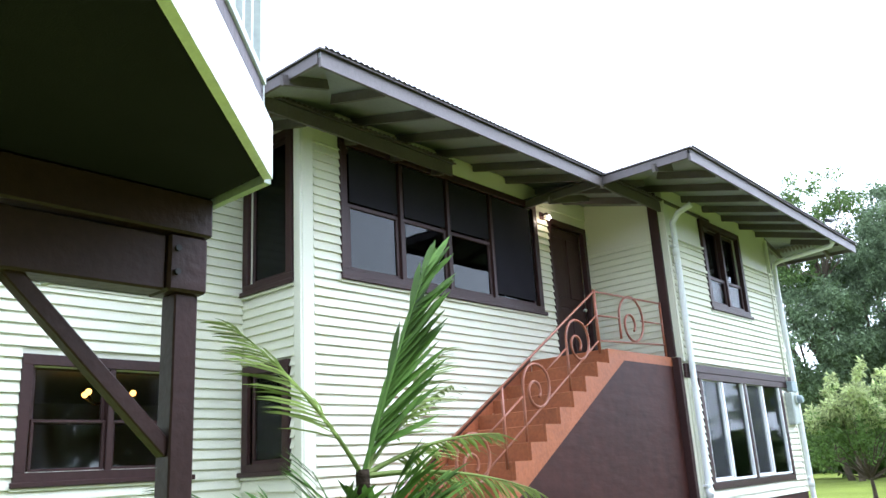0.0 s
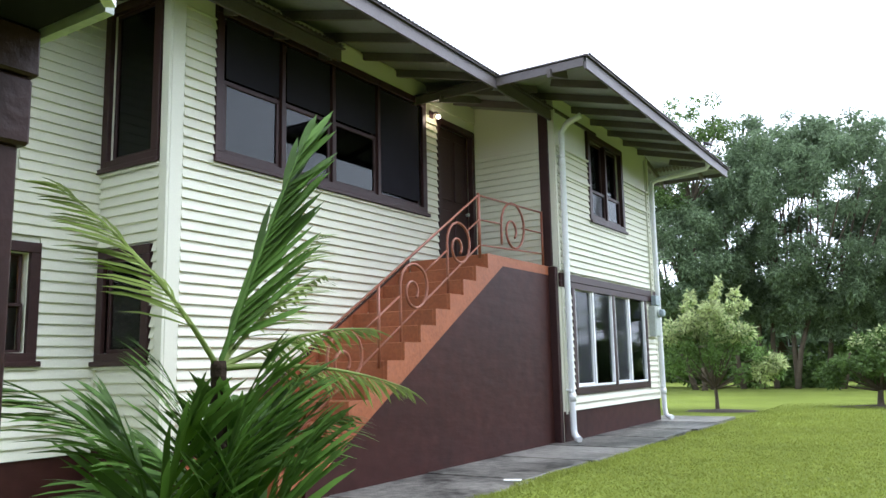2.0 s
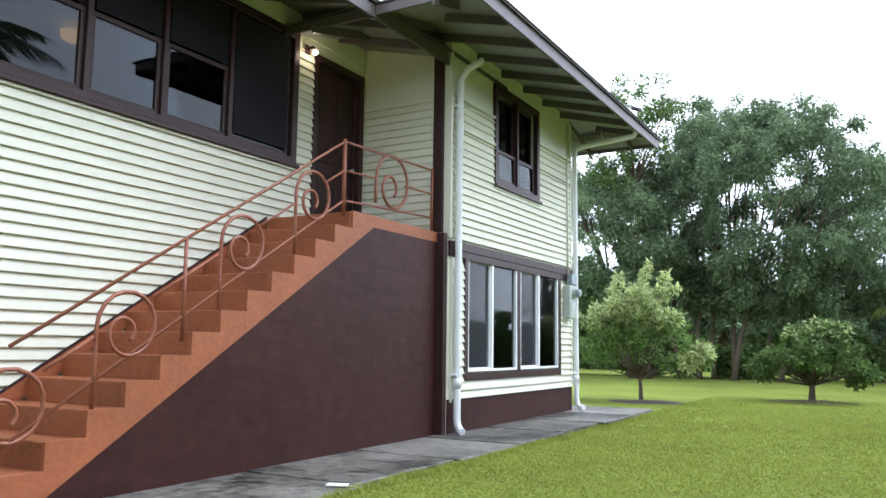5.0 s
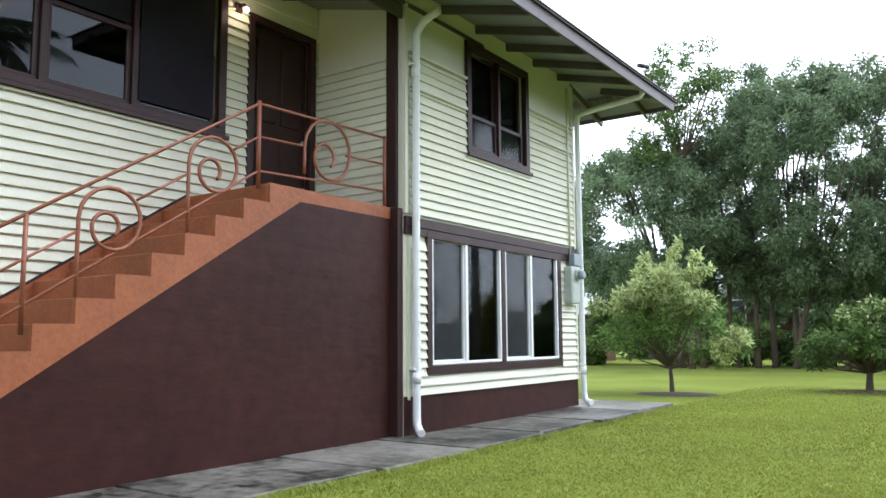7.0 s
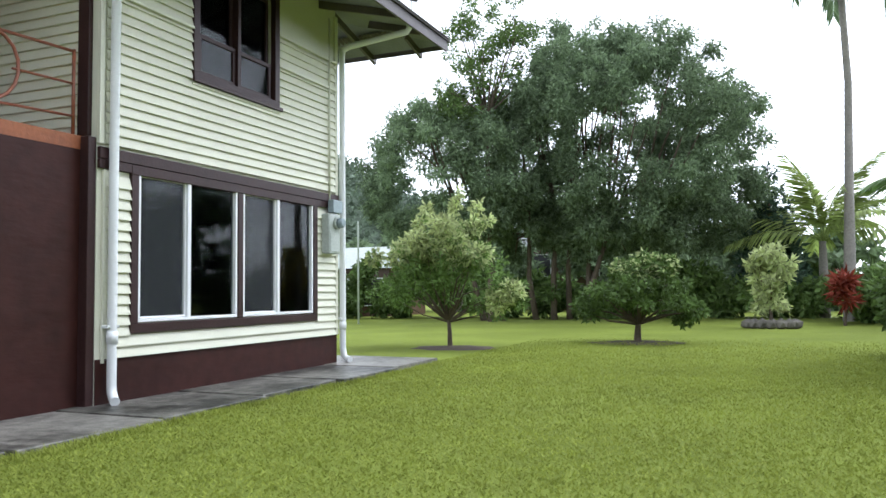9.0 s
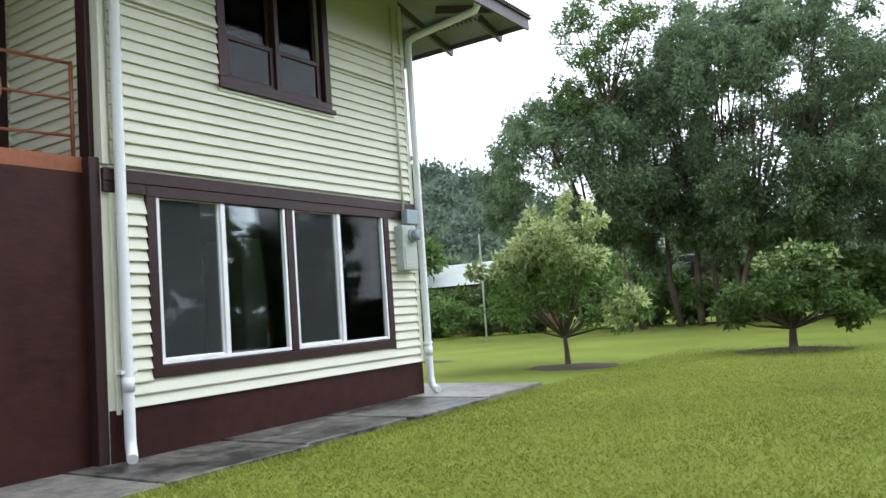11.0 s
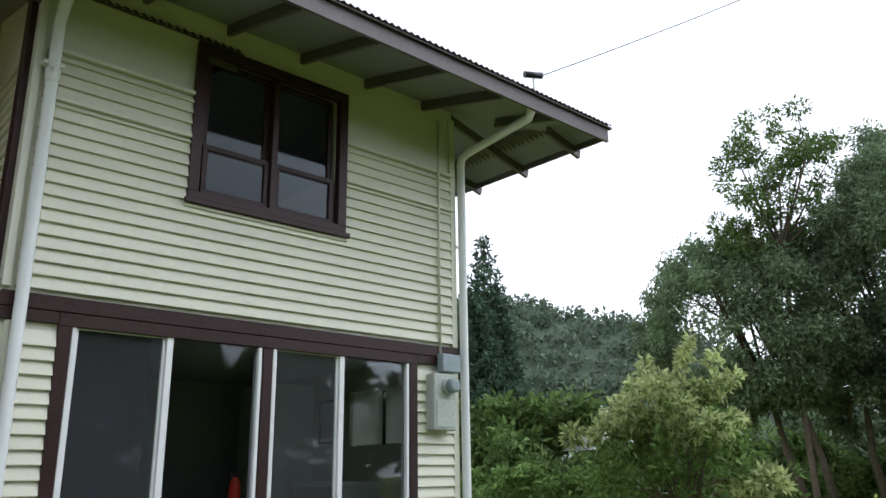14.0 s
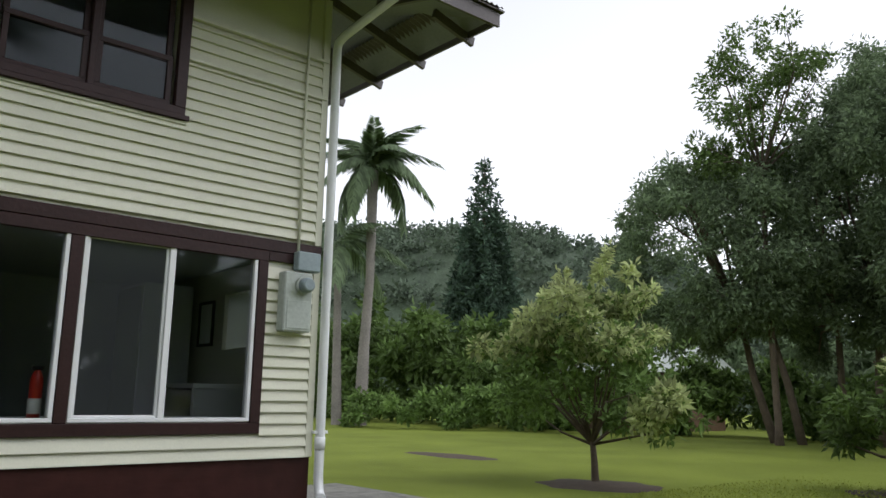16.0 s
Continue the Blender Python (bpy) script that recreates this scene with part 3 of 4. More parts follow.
# ---- pipes, meter, lamp ----
def downspout(label, pts, clips):
    p = empty("downspout", Matrix(), label, "downspout", "white pipes on the house")
    part("pipe", tube(bmesh.new(), pts, 0.047, 12), PVC, p)
    for x, y, z in clips:
        part("joint", tube(bmesh.new(), [(x, y, z - 0.06), (x, y, z + 0.06)], 0.055, 12), PVC, p)
        part("clip", box(x - 0.06, x + 0.02, y - 0.08, y + 0.08, z + 0.09, z + 0.12, 0.004), PVC, p)


downspout("white plastic downspout beside the stair wall", [(-4.75, 11.38, 5.0), (-4.98, 11.38, 4.92), (-5.09, 11.38, 4.78), (-5.1, 11.38, 2.5), (-5.1, 11.38, 0.24), (-5.09, 11.375, 0.17), (-5.04, 11.35, 0.11), (-4.98, 11.31, 0.09)], [(-5.1, 11.38, 0.7), (-5.1, 11.38, 4.3)])
downspout("white plastic downspout at the house corner", [(-3.95, 15.8, 5.13), (-3.95, 15.8, 4.98), (-4.0, 15.82, 4.93), (-5.0, 15.86, 4.85), (-5.1, 15.86, 4.81), (-5.12, 15.86, 4.72), (-5.12, 15.86, 0.3), (-5.1, 15.86, 0.17), (-5.04, 15.84, 0.13), (-4.96, 15.8, 0.12)], [(-5.12, 15.86, 0.62)])

meter = empty("electric_meter", east(FX - 0.0), "weathered grey electric meter box with a glass dial", "meter box")
part("meter_case", box(15.33, 15.64, -0.16, -0.025, 1.68, 2.26, 0.012), GREYMETAL_AND_BACKLIT, meter)
part("meter_socket", tube(bmesh.new(), [(15.53, -0.16, 2.13), (15.53, -0.2, 2.13)], 0.09, 20), GREYMETAL_AND_BACKLIT, meter)
part("meter_dial", tube(bmesh.new(), [(15.53, -0.2, 2.13), (15.53, -0.27, 2.13), (15.53, -0.29, 2.13)], [0.075, 0.07, 0.05], 20), BLUEGREY, meter, "domed dial")
part("cover_plate", box(15.36, 15.61, -0.168, -0.16, 1.71, 1.98, 0.003), GREYMETAL_AND_BACKLIT, meter)
single("junction_box", box(15.47, 15.73, -0.15, -0.05, 2.285, 2.475, 0.01), BLUEGREY, east(FX), "blue-grey metal junction box above the meter", "junction box")
single("conduit", tube(bmesh.new(), [(15.52, -0.052, 2.48), (15.52, -0.052, 4.1), (15.52, -0.056, 5.2)], 0.016, 8), CREAM_FLAT, east(FX), "thin cream-painted conduit climbing the wall", "conduit")

lamp = empty("porch_lamp", pose(-6.575, 9.92, 4.92), "small lit porch lamp beside the door", "wall lamp")
part("lamp_arm", tube(bmesh.new(), [(0, 0, 0.06), (0.1, 0, 0.08), (0.14, 0, 0.04)], 0.015, 8), BROWN, lamp)
bm = bmesh.new()
bmesh.ops.create_uvsphere(bm, u_segments=12, v_segments=8, radius=0.032, matrix=Matrix.Translation((0.14, 0, 0)))
part("bulb", bm, BULB, lamp, "glowing warm bulb")
part("lamp_base", box(0.0, 0.02, -0.05, 0.05, 0.0, 0.12, 0.006), BROWN, lamp)

# ---- the raised deck beside the start, with its post and beam ----
deck = empty("raised_deck", Matrix(), "raised timber deck with white fascia on dark brown posts", "deck")
DECK = [(-2.23, 1.58), (0.35, -1.25), (0.35, -4.5), (-4.2, -4.5), (-4.2, 1.6)]
# the deep shade below the deck is put into this near-black colour
part("deck_floor", slab_poly(DECK, 2.29, 2.5), SCREEN_DECK_SHADE, deck, "dark shaded underside")
edge = Vector((2.58, -2.83, 0)).normalized()
out = Vector((edge.y, -edge.x, 0)) * -1
if out.dot(Vector((1, 1, 0))) < 0:
    out = -out


def along(bm, d0, d1, o0, o1, z0, z1):
    """A bar along the slanting deck edge, from d0 to d1, o0 to o1 outwards."""
    q = [Vector((-2.23, 1.58, 0)) + edge * d + out * o for d, o in ((d0, o0), (d1, o0), (d1, o1), (d0, o1))]
    lo, hi = [bm.verts.new((v.x, v.y, z0)) for v in q], [bm.verts.new((v.x, v.y, z1)) for v in q]
    bm.faces.new(lo[::-1])
    bm.faces.new(hi)
    for i in range(4):
        j = (i + 1) % 4
        bm.faces.new((lo[i], lo[j], hi[j], hi[i]))
    bmesh.ops.recalc_face_normals(bm, faces=bm.faces)
    return bm


part("fascia", along(bmesh.new(), 0, 3.8, 0.002, 0.035, 2.27, 2.49), PEELING, deck, "peeling white fascia board")
part("end_fascia", box(-4.2, -2.25, 1.6, 1.63, 2.27, 2.53), GREYMETAL_AND_BACKLIT, deck)
# white bottom rail, post and balusters coloured grey to hold their backlit shade
part("bottom_rail", along(bmesh.new(), 0.0, 3.8, -0.04, 0.01, 2.645, 2.68), GREYMETAL_AND_BACKLIT, deck)
part("rail_edge", along(bmesh.new(), 0.0, 3.8, -0.04, 0.0, 2.575, 2.643), BROWN, deck)
part("top_rail", along(bmesh.new(), 0.0, 3.8, -0.07, 0.02, 3.45, 3.5), WHITE, deck)
part("rail_post", along(bmesh.new(), -0.02, 0.06, -0.08, 0.0, 2.5, 3.44), GREYMETAL_AND_BACKLIT, deck)
for i in range(26):
    d = 0.15 + i * 0.13
    part("baluster", along(bmesh.new(), d, d + 0.035, -0.035, -0.005, 2.68, 3.45), GREYMETAL_AND_BACKLIT, deck)
part("post", box(-2.695, -2.6, 1.462, 1.557, 0.0, 1.909, 0.006), BROWN, deck, "square dark brown post")
part("post_collar", box(-2.735, -2.575, 1.42, 1.58, 1.91, 2.128, 0.01), BROWN, deck)
for z in (1.98, 2.07):
    part("bolt", tube(bmesh.new(), [(-2.575, 1.45, z), (-2.56, 1.45, z)], 0.012, 8), BLACK, deck)
part("beam", box(-2.71, -2.59, -4.4, 1.416, 1.91, 2.12, 0.008), BROWN, deck)
part("joist_beam", box(-2.9, -2.56, -4.4, 1.59, 2.13, 2.285, 0.008), BROWN, deck)
bm = box(-0.03, 0.03, 0.0, 0.86, -0.028, 0.028, 0.005)
bmesh.ops.transform(bm, matrix=pose(-2.65, 0.87, 1.95, -45), verts=bm.verts)
part("brace", bm, BROWN, deck)
bm = box(-0.03, 0.03, 0.0, 0.6, -0.028, 0.028, 0.005)
bmesh.ops.transform(bm, matrix=pose(-2.66, 0.87, 1.95, 0, 0, 90) @ pose(0, 0, 0, -35), verts=bm.verts)
part("brace", bm, BROWN, deck)
part("post", box(-2.695, -2.6, -2.5, -2.405, 0.0, 1.908, 0.006), BROWN, deck)

# ---- plants ----
rng = np.random.default_rng(7)


def mesh_from(name, verts, faces, material):
    me = bpy.data.meshes.new(name)
    verts, faces = np.asarray(verts, np.float32), np.asarray(faces, np.int32)
    me.vertices.add(len(verts))
    me.vertices.foreach_set("co", verts.ravel())
    k = faces.shape[1]
    me.loops.add(faces.size)
    me.loops.foreach_set("vertex_index", faces.ravel())
    me.polygons.add(len(faces))
    me.polygons.foreach_set("loop_start", np.arange(len(faces), dtype=np.int32) * k)
    me.update(calc_edges=True)
    me.materials.append(material)
    return me


def leaf_mesh(name, clumps, count, length, width, material, droop=0.2, shell=0.45):
    """Leaves scattered through clumps (x, y, z, radius), each a folded blade of two triangles."""
    clumps = np.asarray(clumps, float)
    w = clumps[:, 3] ** 2
    pick = rng.choice(len(clumps), count, p=w / w.sum())
    d = rng.normal(size=(count, 3))
    d /= np.linalg.norm(d, axis=1)[:, None]
    r = clumps[pick, 3] * (shell + (1 - shell) * rng.random(count)) * (0.8 + 0.35 * rng.random(count))
    base = clumps[pick, :3] + d * r[:, None] * (1, 1, 0.85)
    way = d * 0.7 + rng.normal(size=(count, 3)) * 0.6
    way[:, 2] -= droop
    way /= np.linalg.norm(way, axis=1)[:, None]
    side = np.cross(way, rng.normal(size=(count, 3)))
    side /= np.linalg.norm(side, axis=1)[:, None]
    ln = length * (0.6 + 0.8 * rng.random(count))[:, None]
    mid = base + way * ln * 0.45
    wd = width * (0.6 + 0.8 * rng.random(count))[:, None]
    lift = np.cross(side, way) * wd * 0.3
    v = np.stack([base, mid + side * wd / 2 + lift, base + way * ln, mid - side * wd / 2 + lift], 1).reshape(-1, 3)
    i = np.arange(count)[:, None] * 4
    f = np.concatenate([i + (0, 1, 2), i + (0, 2, 3)], 0)
    return mesh_from(name, v, f, material)


def child(name, me, parent, label=""):
    ob = new(name, me)
    ob.parent = parent
    return tagged(ob, label)


def dome_clumps(centre, radii, n, size, inner=0.5):
    c = []
    for _ in range(n):
        d = rng.normal(size=3)
        d /= np.linalg.norm(d)
        k = inner + (1 - inner) * rng.random()
        c.append((*(np.array(centre) + d * np.array(radii) * k), size * (0.7 + 0.6 * rng.random())))
    return c


def tree(name, at, label, trunk_h, trunk_r, clumps, leaves, length, width, material, bark=None, limbs=12, category="tree", group="", extra=None, stems=1):
    """A tapered trunk, limbs that reach the clumps, and a crown of single leaves."""
    t = empty(name, pose(*at), label, category, group)
    tops = []
    bm = bmesh.new()
    for s in range(stems):
        a = rng.random() * 6.28
        lean = 0.0 if stems == 1 else 0.22 * trunk_h
        top = Vector((math.cos(a) * lean + rng.normal() * 0.03, math.sin(a) * lean + rng.normal() * 0.03, trunk_h))
        tops.append(top)
        root = Vector((math.cos(a), math.sin(a), 0)) * (0 if stems == 1 else trunk_r * 1.2)
        tube(bm, [root + Vector((0, 0, -0.1)), root + Vector((0, 0, 0.06 * trunk_h)), (root + top) / 2 + Vector((rng.normal() * 0.04, rng.normal() * 0.04, 0)) * trunk_h * 0.3, top], [trunk_r * 1.5, trunk_r * 1.1, trunk_r * 0.9, trunk_r * 0.75], 10)
    part("trunk", bm, bark or BARK, t)
    order = rng.permutation(len(clumps))[:limbs]
    for i in order:
        x, y, z, r = clumps[i]
        top = tops[int(rng.integers(len(tops)))]
        end = Vector((x, y, z))
        mid = top.lerp(end, 0.5) + Vector((rng.normal(), rng.normal(), rng.normal() + 0.5)) * 0.08 * (end - top).length
        part("limb", tube(bmesh.new(), [top - Vector((0, 0, trunk_r)), mid, end], [trunk_r * 0.45, trunk_r * 0.26, trunk_r * 0.08], 6), bark or BARK, t)
    child("crown", leaf_mesh("crown", clumps, leaves, length, width, material), t)
    if extra:
        m2, n2, cl2, lab = extra
        tagged(child("new_growth", leaf_mesh("new_growth", cl2, n2, length, width, m2), t), lab, "", "", "stuff")
    return t


def frond_mesh(name, length, rise, fall, leaflets, leaf_len, leaf_w, material, vee=0.5, hang=0.25, bare=0.15, tip=0.35, curl=0.0, spread=0.85):
    """A palm frond along +x: an arching rachis with two rows of pointed leaflets."""
    vs, fs = [], []

    def spot(s):
        return Vector((length * (s - 0.25 * fall * s * s), curl * s * s, rise * s * length - fall * s * s * length))
    n = 14
    ring = []
    for i in range(n + 1):
        s = i / n
        p, r = spot(s), 0.014 * (1 - 0.85 * s) * max(0.7, length ** 0.5)
        b = len(vs)
        vs += [p + Vector((0, r, 0)), p + Vector((0, 0, r)), p + Vector((0, -r, 0)), p + Vector((0, 0, -r))]
        if i:
            for k in range(4):
                j = (k + 1) % 4
                a = ring[-1]
                fs += [(a + k, a + j, b + j), (a + k, b + j, b + k)]
        ring.append(b)
    for i in range(leaflets):
        s = bare + (1 - bare) * (i + 0.5) / leaflets
        p = spot(s)
        d = (spot(min(1, s + 0.02)) - spot(s - 0.02)).normalized()
        env = math.sin(math.pi * (0.18 + 0.82 * (s - bare) / (1 - bare)) ** 0.75) * (1 - tip) + tip
        ll = leaf_len * env * (0.85 + 0.3 * rng.random())
        for sg in (1, -1):
            lat = Vector((0, sg, 0))
            up = lat.cross(d) * sg
            way = (lat * spread + d * (0.55 + 0.5 * s) + up * vee * (0.7 + 0.6 * rng.random()) + Vector((rng.normal(), rng.normal(), rng.normal())) * 0.07).normalized()
            ax = way.cross(up if abs(way.dot(up)) < 0.9 else d).normalized() * leaf_w * (0.8 + 0.4 * rng.random())
            b = len(vs)
            q1 = p + way * ll * 0.4 + Vector((0, 0, -hang * ll * 0.12))
            q2 = p + way * ll * 0.78 + Vector((0, 0, -hang * ll * 0.5))
            q3 = p + way * ll + Vector((0, 0, -hang * ll))
            vs += [p + ax * 0.2, p - ax * 0.2, q1 + ax * 0.5, q1 - ax * 0.5, q2 + ax * 0.38, q2 - ax * 0.38, q3]
            fs += [(b, b + 2, b + 1), (b + 1, b + 2, b + 3), (b + 2, b + 4, b + 3), (b + 3, b + 4, b + 5), (b + 4, b + 6, b + 5)]
    return mesh_from(name, [tuple(v) for v in vs], fs, material)


def palm(name, at, label, trunk, radii, fronds, group="", bark=None, ring=True):
    """fronds: (mesh, azimuth, lift) set at the trunk's head."""
    t = empty(name, pose(*at), label, "palm", group)
    pts = [Vector(p) for p in trunk]
    bm = bmesh.new()
    if ring:
        dense, rr = [], []
        n = max(8, int((pts[-1] - pts[0]).length / 0.22))
        for i in range(n + 1):
            f = i / n * (len(pts) - 1)
            k = min(int(f), len(pts) - 2)
            p = pts[k].lerp(pts[k + 1], f - k)
            r = radii[k] + (radii[k + 1] - radii[k]) * (f - k)
            dense += [p, p + Vector((0, 0, 0.03))]
            rr += [r * 1.06, r * 0.97]
        tube(bm, dense, rr, 10)
    else:
        tube(bm, pts, list(radii), 10)
    part("trunk", bm, bark or PALMBARK, t)
    for me, az, lift in fronds:
        ob = child("frond", me, t)
        ob.matrix_basis = Matrix.Translation(pts[-1]) @ Matrix.Rotation(radians(az), 4, "Z") @ Matrix.Rotation(radians(-lift), 4, "Y")
    return t


# the young palm beside the stairs
F_TALL = frond_mesh("tall_frond", 1.15, 0.02, 0.04, 30, 0.42, 0.052, LEAF_PALM, vee=0.22, hang=0.03, bare=0.06, tip=0.55, spread=0.2)
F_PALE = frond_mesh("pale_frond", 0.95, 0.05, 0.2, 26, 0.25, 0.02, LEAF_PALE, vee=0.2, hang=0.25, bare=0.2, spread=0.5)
F_LOW = frond_mesh("low_frond", 0.95, 0.1, 0.3, 24, 0.3, 0.026, LEAF_PALM, vee=0.2, hang=0.3, bare=0.25, spread=0.6)
F_LOW2 = frond_mesh("low_frond", 0.72, 0.1, 0.22, 13, 0.4, 0.036, LEAF_PALM, vee=0.25, hang=0.12, bare=0.2, spread=0.32)
F_SIDE = frond_mesh("side_frond", 0.95, 0.1, 0.28, 22, 0.34, 0.03, LEAF_PALM, vee=0.2, hang=0.25, bare=0.25, spread=0.45)
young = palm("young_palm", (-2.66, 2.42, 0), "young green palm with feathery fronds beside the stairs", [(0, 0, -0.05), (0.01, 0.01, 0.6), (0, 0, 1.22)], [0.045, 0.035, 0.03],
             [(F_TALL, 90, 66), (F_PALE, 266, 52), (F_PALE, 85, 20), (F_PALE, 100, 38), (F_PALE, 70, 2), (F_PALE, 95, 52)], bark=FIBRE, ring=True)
for i, (dx, dy, h, az) in enumerate(((-0.05, -0.22, 0.45, 0), (0.15, 0.05, 0.4, 40), (-0.1, 0.2, 0.45, 80), (0.1, -0.1, 0.6, 20))):
    palm("palm_shoot", (-2.66 + dx, 2.42 + dy, 0), "low young palm shoot with arching fronds", [(0, 0, -0.05), (0, 0, h * 0.6), (0, 0, h)], [0.035, 0.03, 0.02],
         [(F_LOW2, az + k * 52 + 8 * math.sin(k * 3 + i), 80 - 14 * (k % 4)) for k in range(5)], "palm shoots", bark=STALK, ring=False)

palm("palm_shoot", (-2.7, 2.3, 0), "low young palm shoot with arching fronds", [(0, 0, -0.05), (0, 0, 0.35), (0, 0, 0.65)], [0.035, 0.03, 0.02], [(F_SIDE, 262, 50), (F_SIDE, 275, 22), (F_LOW, 80, 35)], "palm shoots", bark=STALK, ring=False)

# ---- the garden ----
# small citrus tree: loose tiers of twigs, pale shoots standing out of the crown
cl = dome_clumps((-0.1, 0, 1.6), (1.6, 1.45, 0.9), 84, 0.19, 0.25) + dome_clumps((0.1, 0, 2.4), (0.8, 0.7, 0.35), 12, 0.17, 0.2) + dome_clumps((1.25, -0.2, 1.1), (0.6, 0.5, 0.55), 16, 0.17, 0.2) + dome_clumps((-1.45, 0.2, 1.2), (0.35, 0.5, 0.4), 8, 0.18, 0.2)
shoots = [(0.1 + 0.03 * k, 0.02 * k, 2.72 + 0.09 * k, 0.11 - 0.012 * k) for k in range(6)] + [(-0.45, -0.1, 2.7, 0.12), (-0.47, -0.1, 2.85, 0.09), (0.55, 0.1, 2.75, 0.12), (0.6, 0.1, 2.88, 0.08)]
lime = [c for c in cl if c[2] > 1.75] + shoots + [(1.45, -0.5, 1.1, 0.25), (1.2, -0.5, 0.9, 0.25), (-0.3, -0.9, 2.1, 0.25), (0.2, -0.8, 2.4, 0.25)]
tree("citrus_tree", (-5.2, 20.25, 0), "small citrus tree with yellow-green new leaves on the lawn", 0.55, 0.05, cl, 4800, 0.12, 0.052, LEAF_CITRUS, limbs=24, group="garden fruit trees", extra=(LEAF_LIME, 6600, lime, "pale yellow-green new leaves"))
cl = dome_clumps((0.05, 0, 1.15), (1.15, 1.1, 0.5), 60, 0.19, 0.35) + dome_clumps((0.3, 0, 1.6), (0.8, 0.7, 0.25), 14, 0.17, 0.2) + dome_clumps((-1.0, 0, 0.75), (0.35, 0.6, 0.3), 9, 0.18) + dome_clumps((1.0, 0, 0.65), (0.3, 0.6, 0.28), 9, 0.18)
tree("citrus_tree", (-1.88, 22.7, 0), "low round dark citrus tree on the lawn", 0.45, 0.075, cl, 8000, 0.12, 0.06, LEAF_MID, limbs=24, group="garden fruit trees", extra=(LEAF_LIME, 700, [c for c in cl if c[2] > 1.4], "few pale new leaves"))


def canopy(centre, radii, n, size, floor, gap, share):
    """Clumps on the skin of a dome; between the heights in gap only a share of them is kept."""
    c = []
    while len(c) < n:
        d = rng.normal(size=3)
        d /= np.linalg.norm(d)
        k = 0.72 + 0.3 * rng.random()
        p = np.array(centre) + d * np.array(radii) * k
        if p[2] < floor or (gap[0] < p[2] < gap[1] and rng.random() > share):
            continue
        c.append((*p, size * (0.6 + 0.8 * rng.random())))
    return c


# the huge tree: a broad dome and a lower lobe, carried by many thin leaning stems
AX = Vector((0.92, 0.39, 0))
cl = []
for off, deep, rad, high, n in ((2.3, 0.0, 5.1, 11.3, 520), (-4.4, -0.6, 3.1, 8.4, 260), (0.8, 0.5, 2.2, 12.0, 70), (5.2, 0.3, 2.3, 9.0, 110), (-1.6, 0.4, 2.6, 9.2, 130), (2.0, 0.0, 3.6, 7.5, 130)):
    p = AX * off
    base = 3.0 if n > 100 else high - 2.6 * rad * 0.75
    mid = (base + high) / 2 if n <= 100 else 0.42 * high + 0.58 * base
    cl += canopy((p.x, p.y + deep, mid), (rad, rad * 0.9, high - mid - 0.25), n, 0.46, 1.7, (4.4, 6.9), 0.62)
t = empty("spreading_tree", pose(-6.5, 34.9, 0), "huge dark broad-crowned tree at the garden's end", "tree")
for k in range(9):
    root = AX * (-3.0 + 0.75 * k + 0.3 * rng.normal()) + Vector((0, 0.5 * rng.normal(), -0.1))
    fork = root + AX * (0.25 * (k - 3.5) + 0.3 * rng.normal()) + Vector((0, 0.3 * rng.normal(), 3.2 + 0.8 * rng.random()))
    part("trunk", tube(bmesh.new(), [root, root.lerp(fork, 0.5) + Vector((0.1 * rng.normal(), 0, 0)), fork], [0.13, 0.1, 0.08], 8), BARK, t)
    near = sorted(cl, key=lambda c: abs((Vector(c[:3]) - fork).dot(AX) - 0.35 * (k - 4)) + 0.9 * rng.random())[:60]
    for i in rng.permutation(60)[:11]:
        end = Vector(near[i][:3])
        mid = fork.lerp(end, 0.5) + Vector((0.15 * rng.normal(), 0.15 * rng.normal(), 0.3))
        part("limb", tube(bmesh.new(), [fork - Vector((0, 0, 0.1)), mid, end], [0.06, 0.04, 0.012], 5), BARK, t)
child("crown", leaf_mesh("crown", cl, 235000, 0.17, 0.062, LEAF_DARK, 0.45, 0.15), t)
cl = dome_clumps((0.1, 0, 10.6), (1.9, 1.7, 1.7), 46, 0.36, 0.35) + dome_clumps((-0.5, 0, 8.0), (1.8, 1.6, 1.7), 44, 0.4, 0.3)
tree("slender_tree", (-8.7, 32.6, 0), "tall slender tree with a sparse light-green crown", 7.6, 0.09, cl, 10500, 0.15, 0.065, LEAF_MID, limbs=22)

# grey pole between the hedge and the house corner
single("metal_pole", tube(bmesh.new(), [(0, 0, -0.1), (0, 0, 3.62), (0, 0, 3.66)], [0.035, 0.035, 0.02], 10), GREYMETAL_AND_BACKLIT, pose(-13.0, 30.5, 0), "thin grey metal clothes pole standing on the lawn", "pole")

# stone ring and shrub
ring = empty("stone_planter", pose(0.72, 29.6, 0), "ring of grey mossy stones round a shrub", "planter")
for i in range(16):
    a = i * math.pi / 8
    bm = bmesh.new()
    bmesh.ops.create_icosphere(bm, subdivisions=1, radius=0.19, matrix=Matrix.Translation((0.65 * math.cos(a), 0.55 * math.sin(a), 0.1)) @ Matrix.Diagonal((1, 0.9, 0.8, 1)))
    part("stone", bm, STONE, ring)
tree("shrub", (0.72, 29.6, 0), "yellow-green shrub growing in a ring of stones", 0.6, 0.05, dome_clumps((0, 0, 1.4), (0.7, 0.65, 0.95), 26, 0.17, 0.3), 1500, 0.22, 0.09, LEAF_LIME, category="shrub", limbs=8)
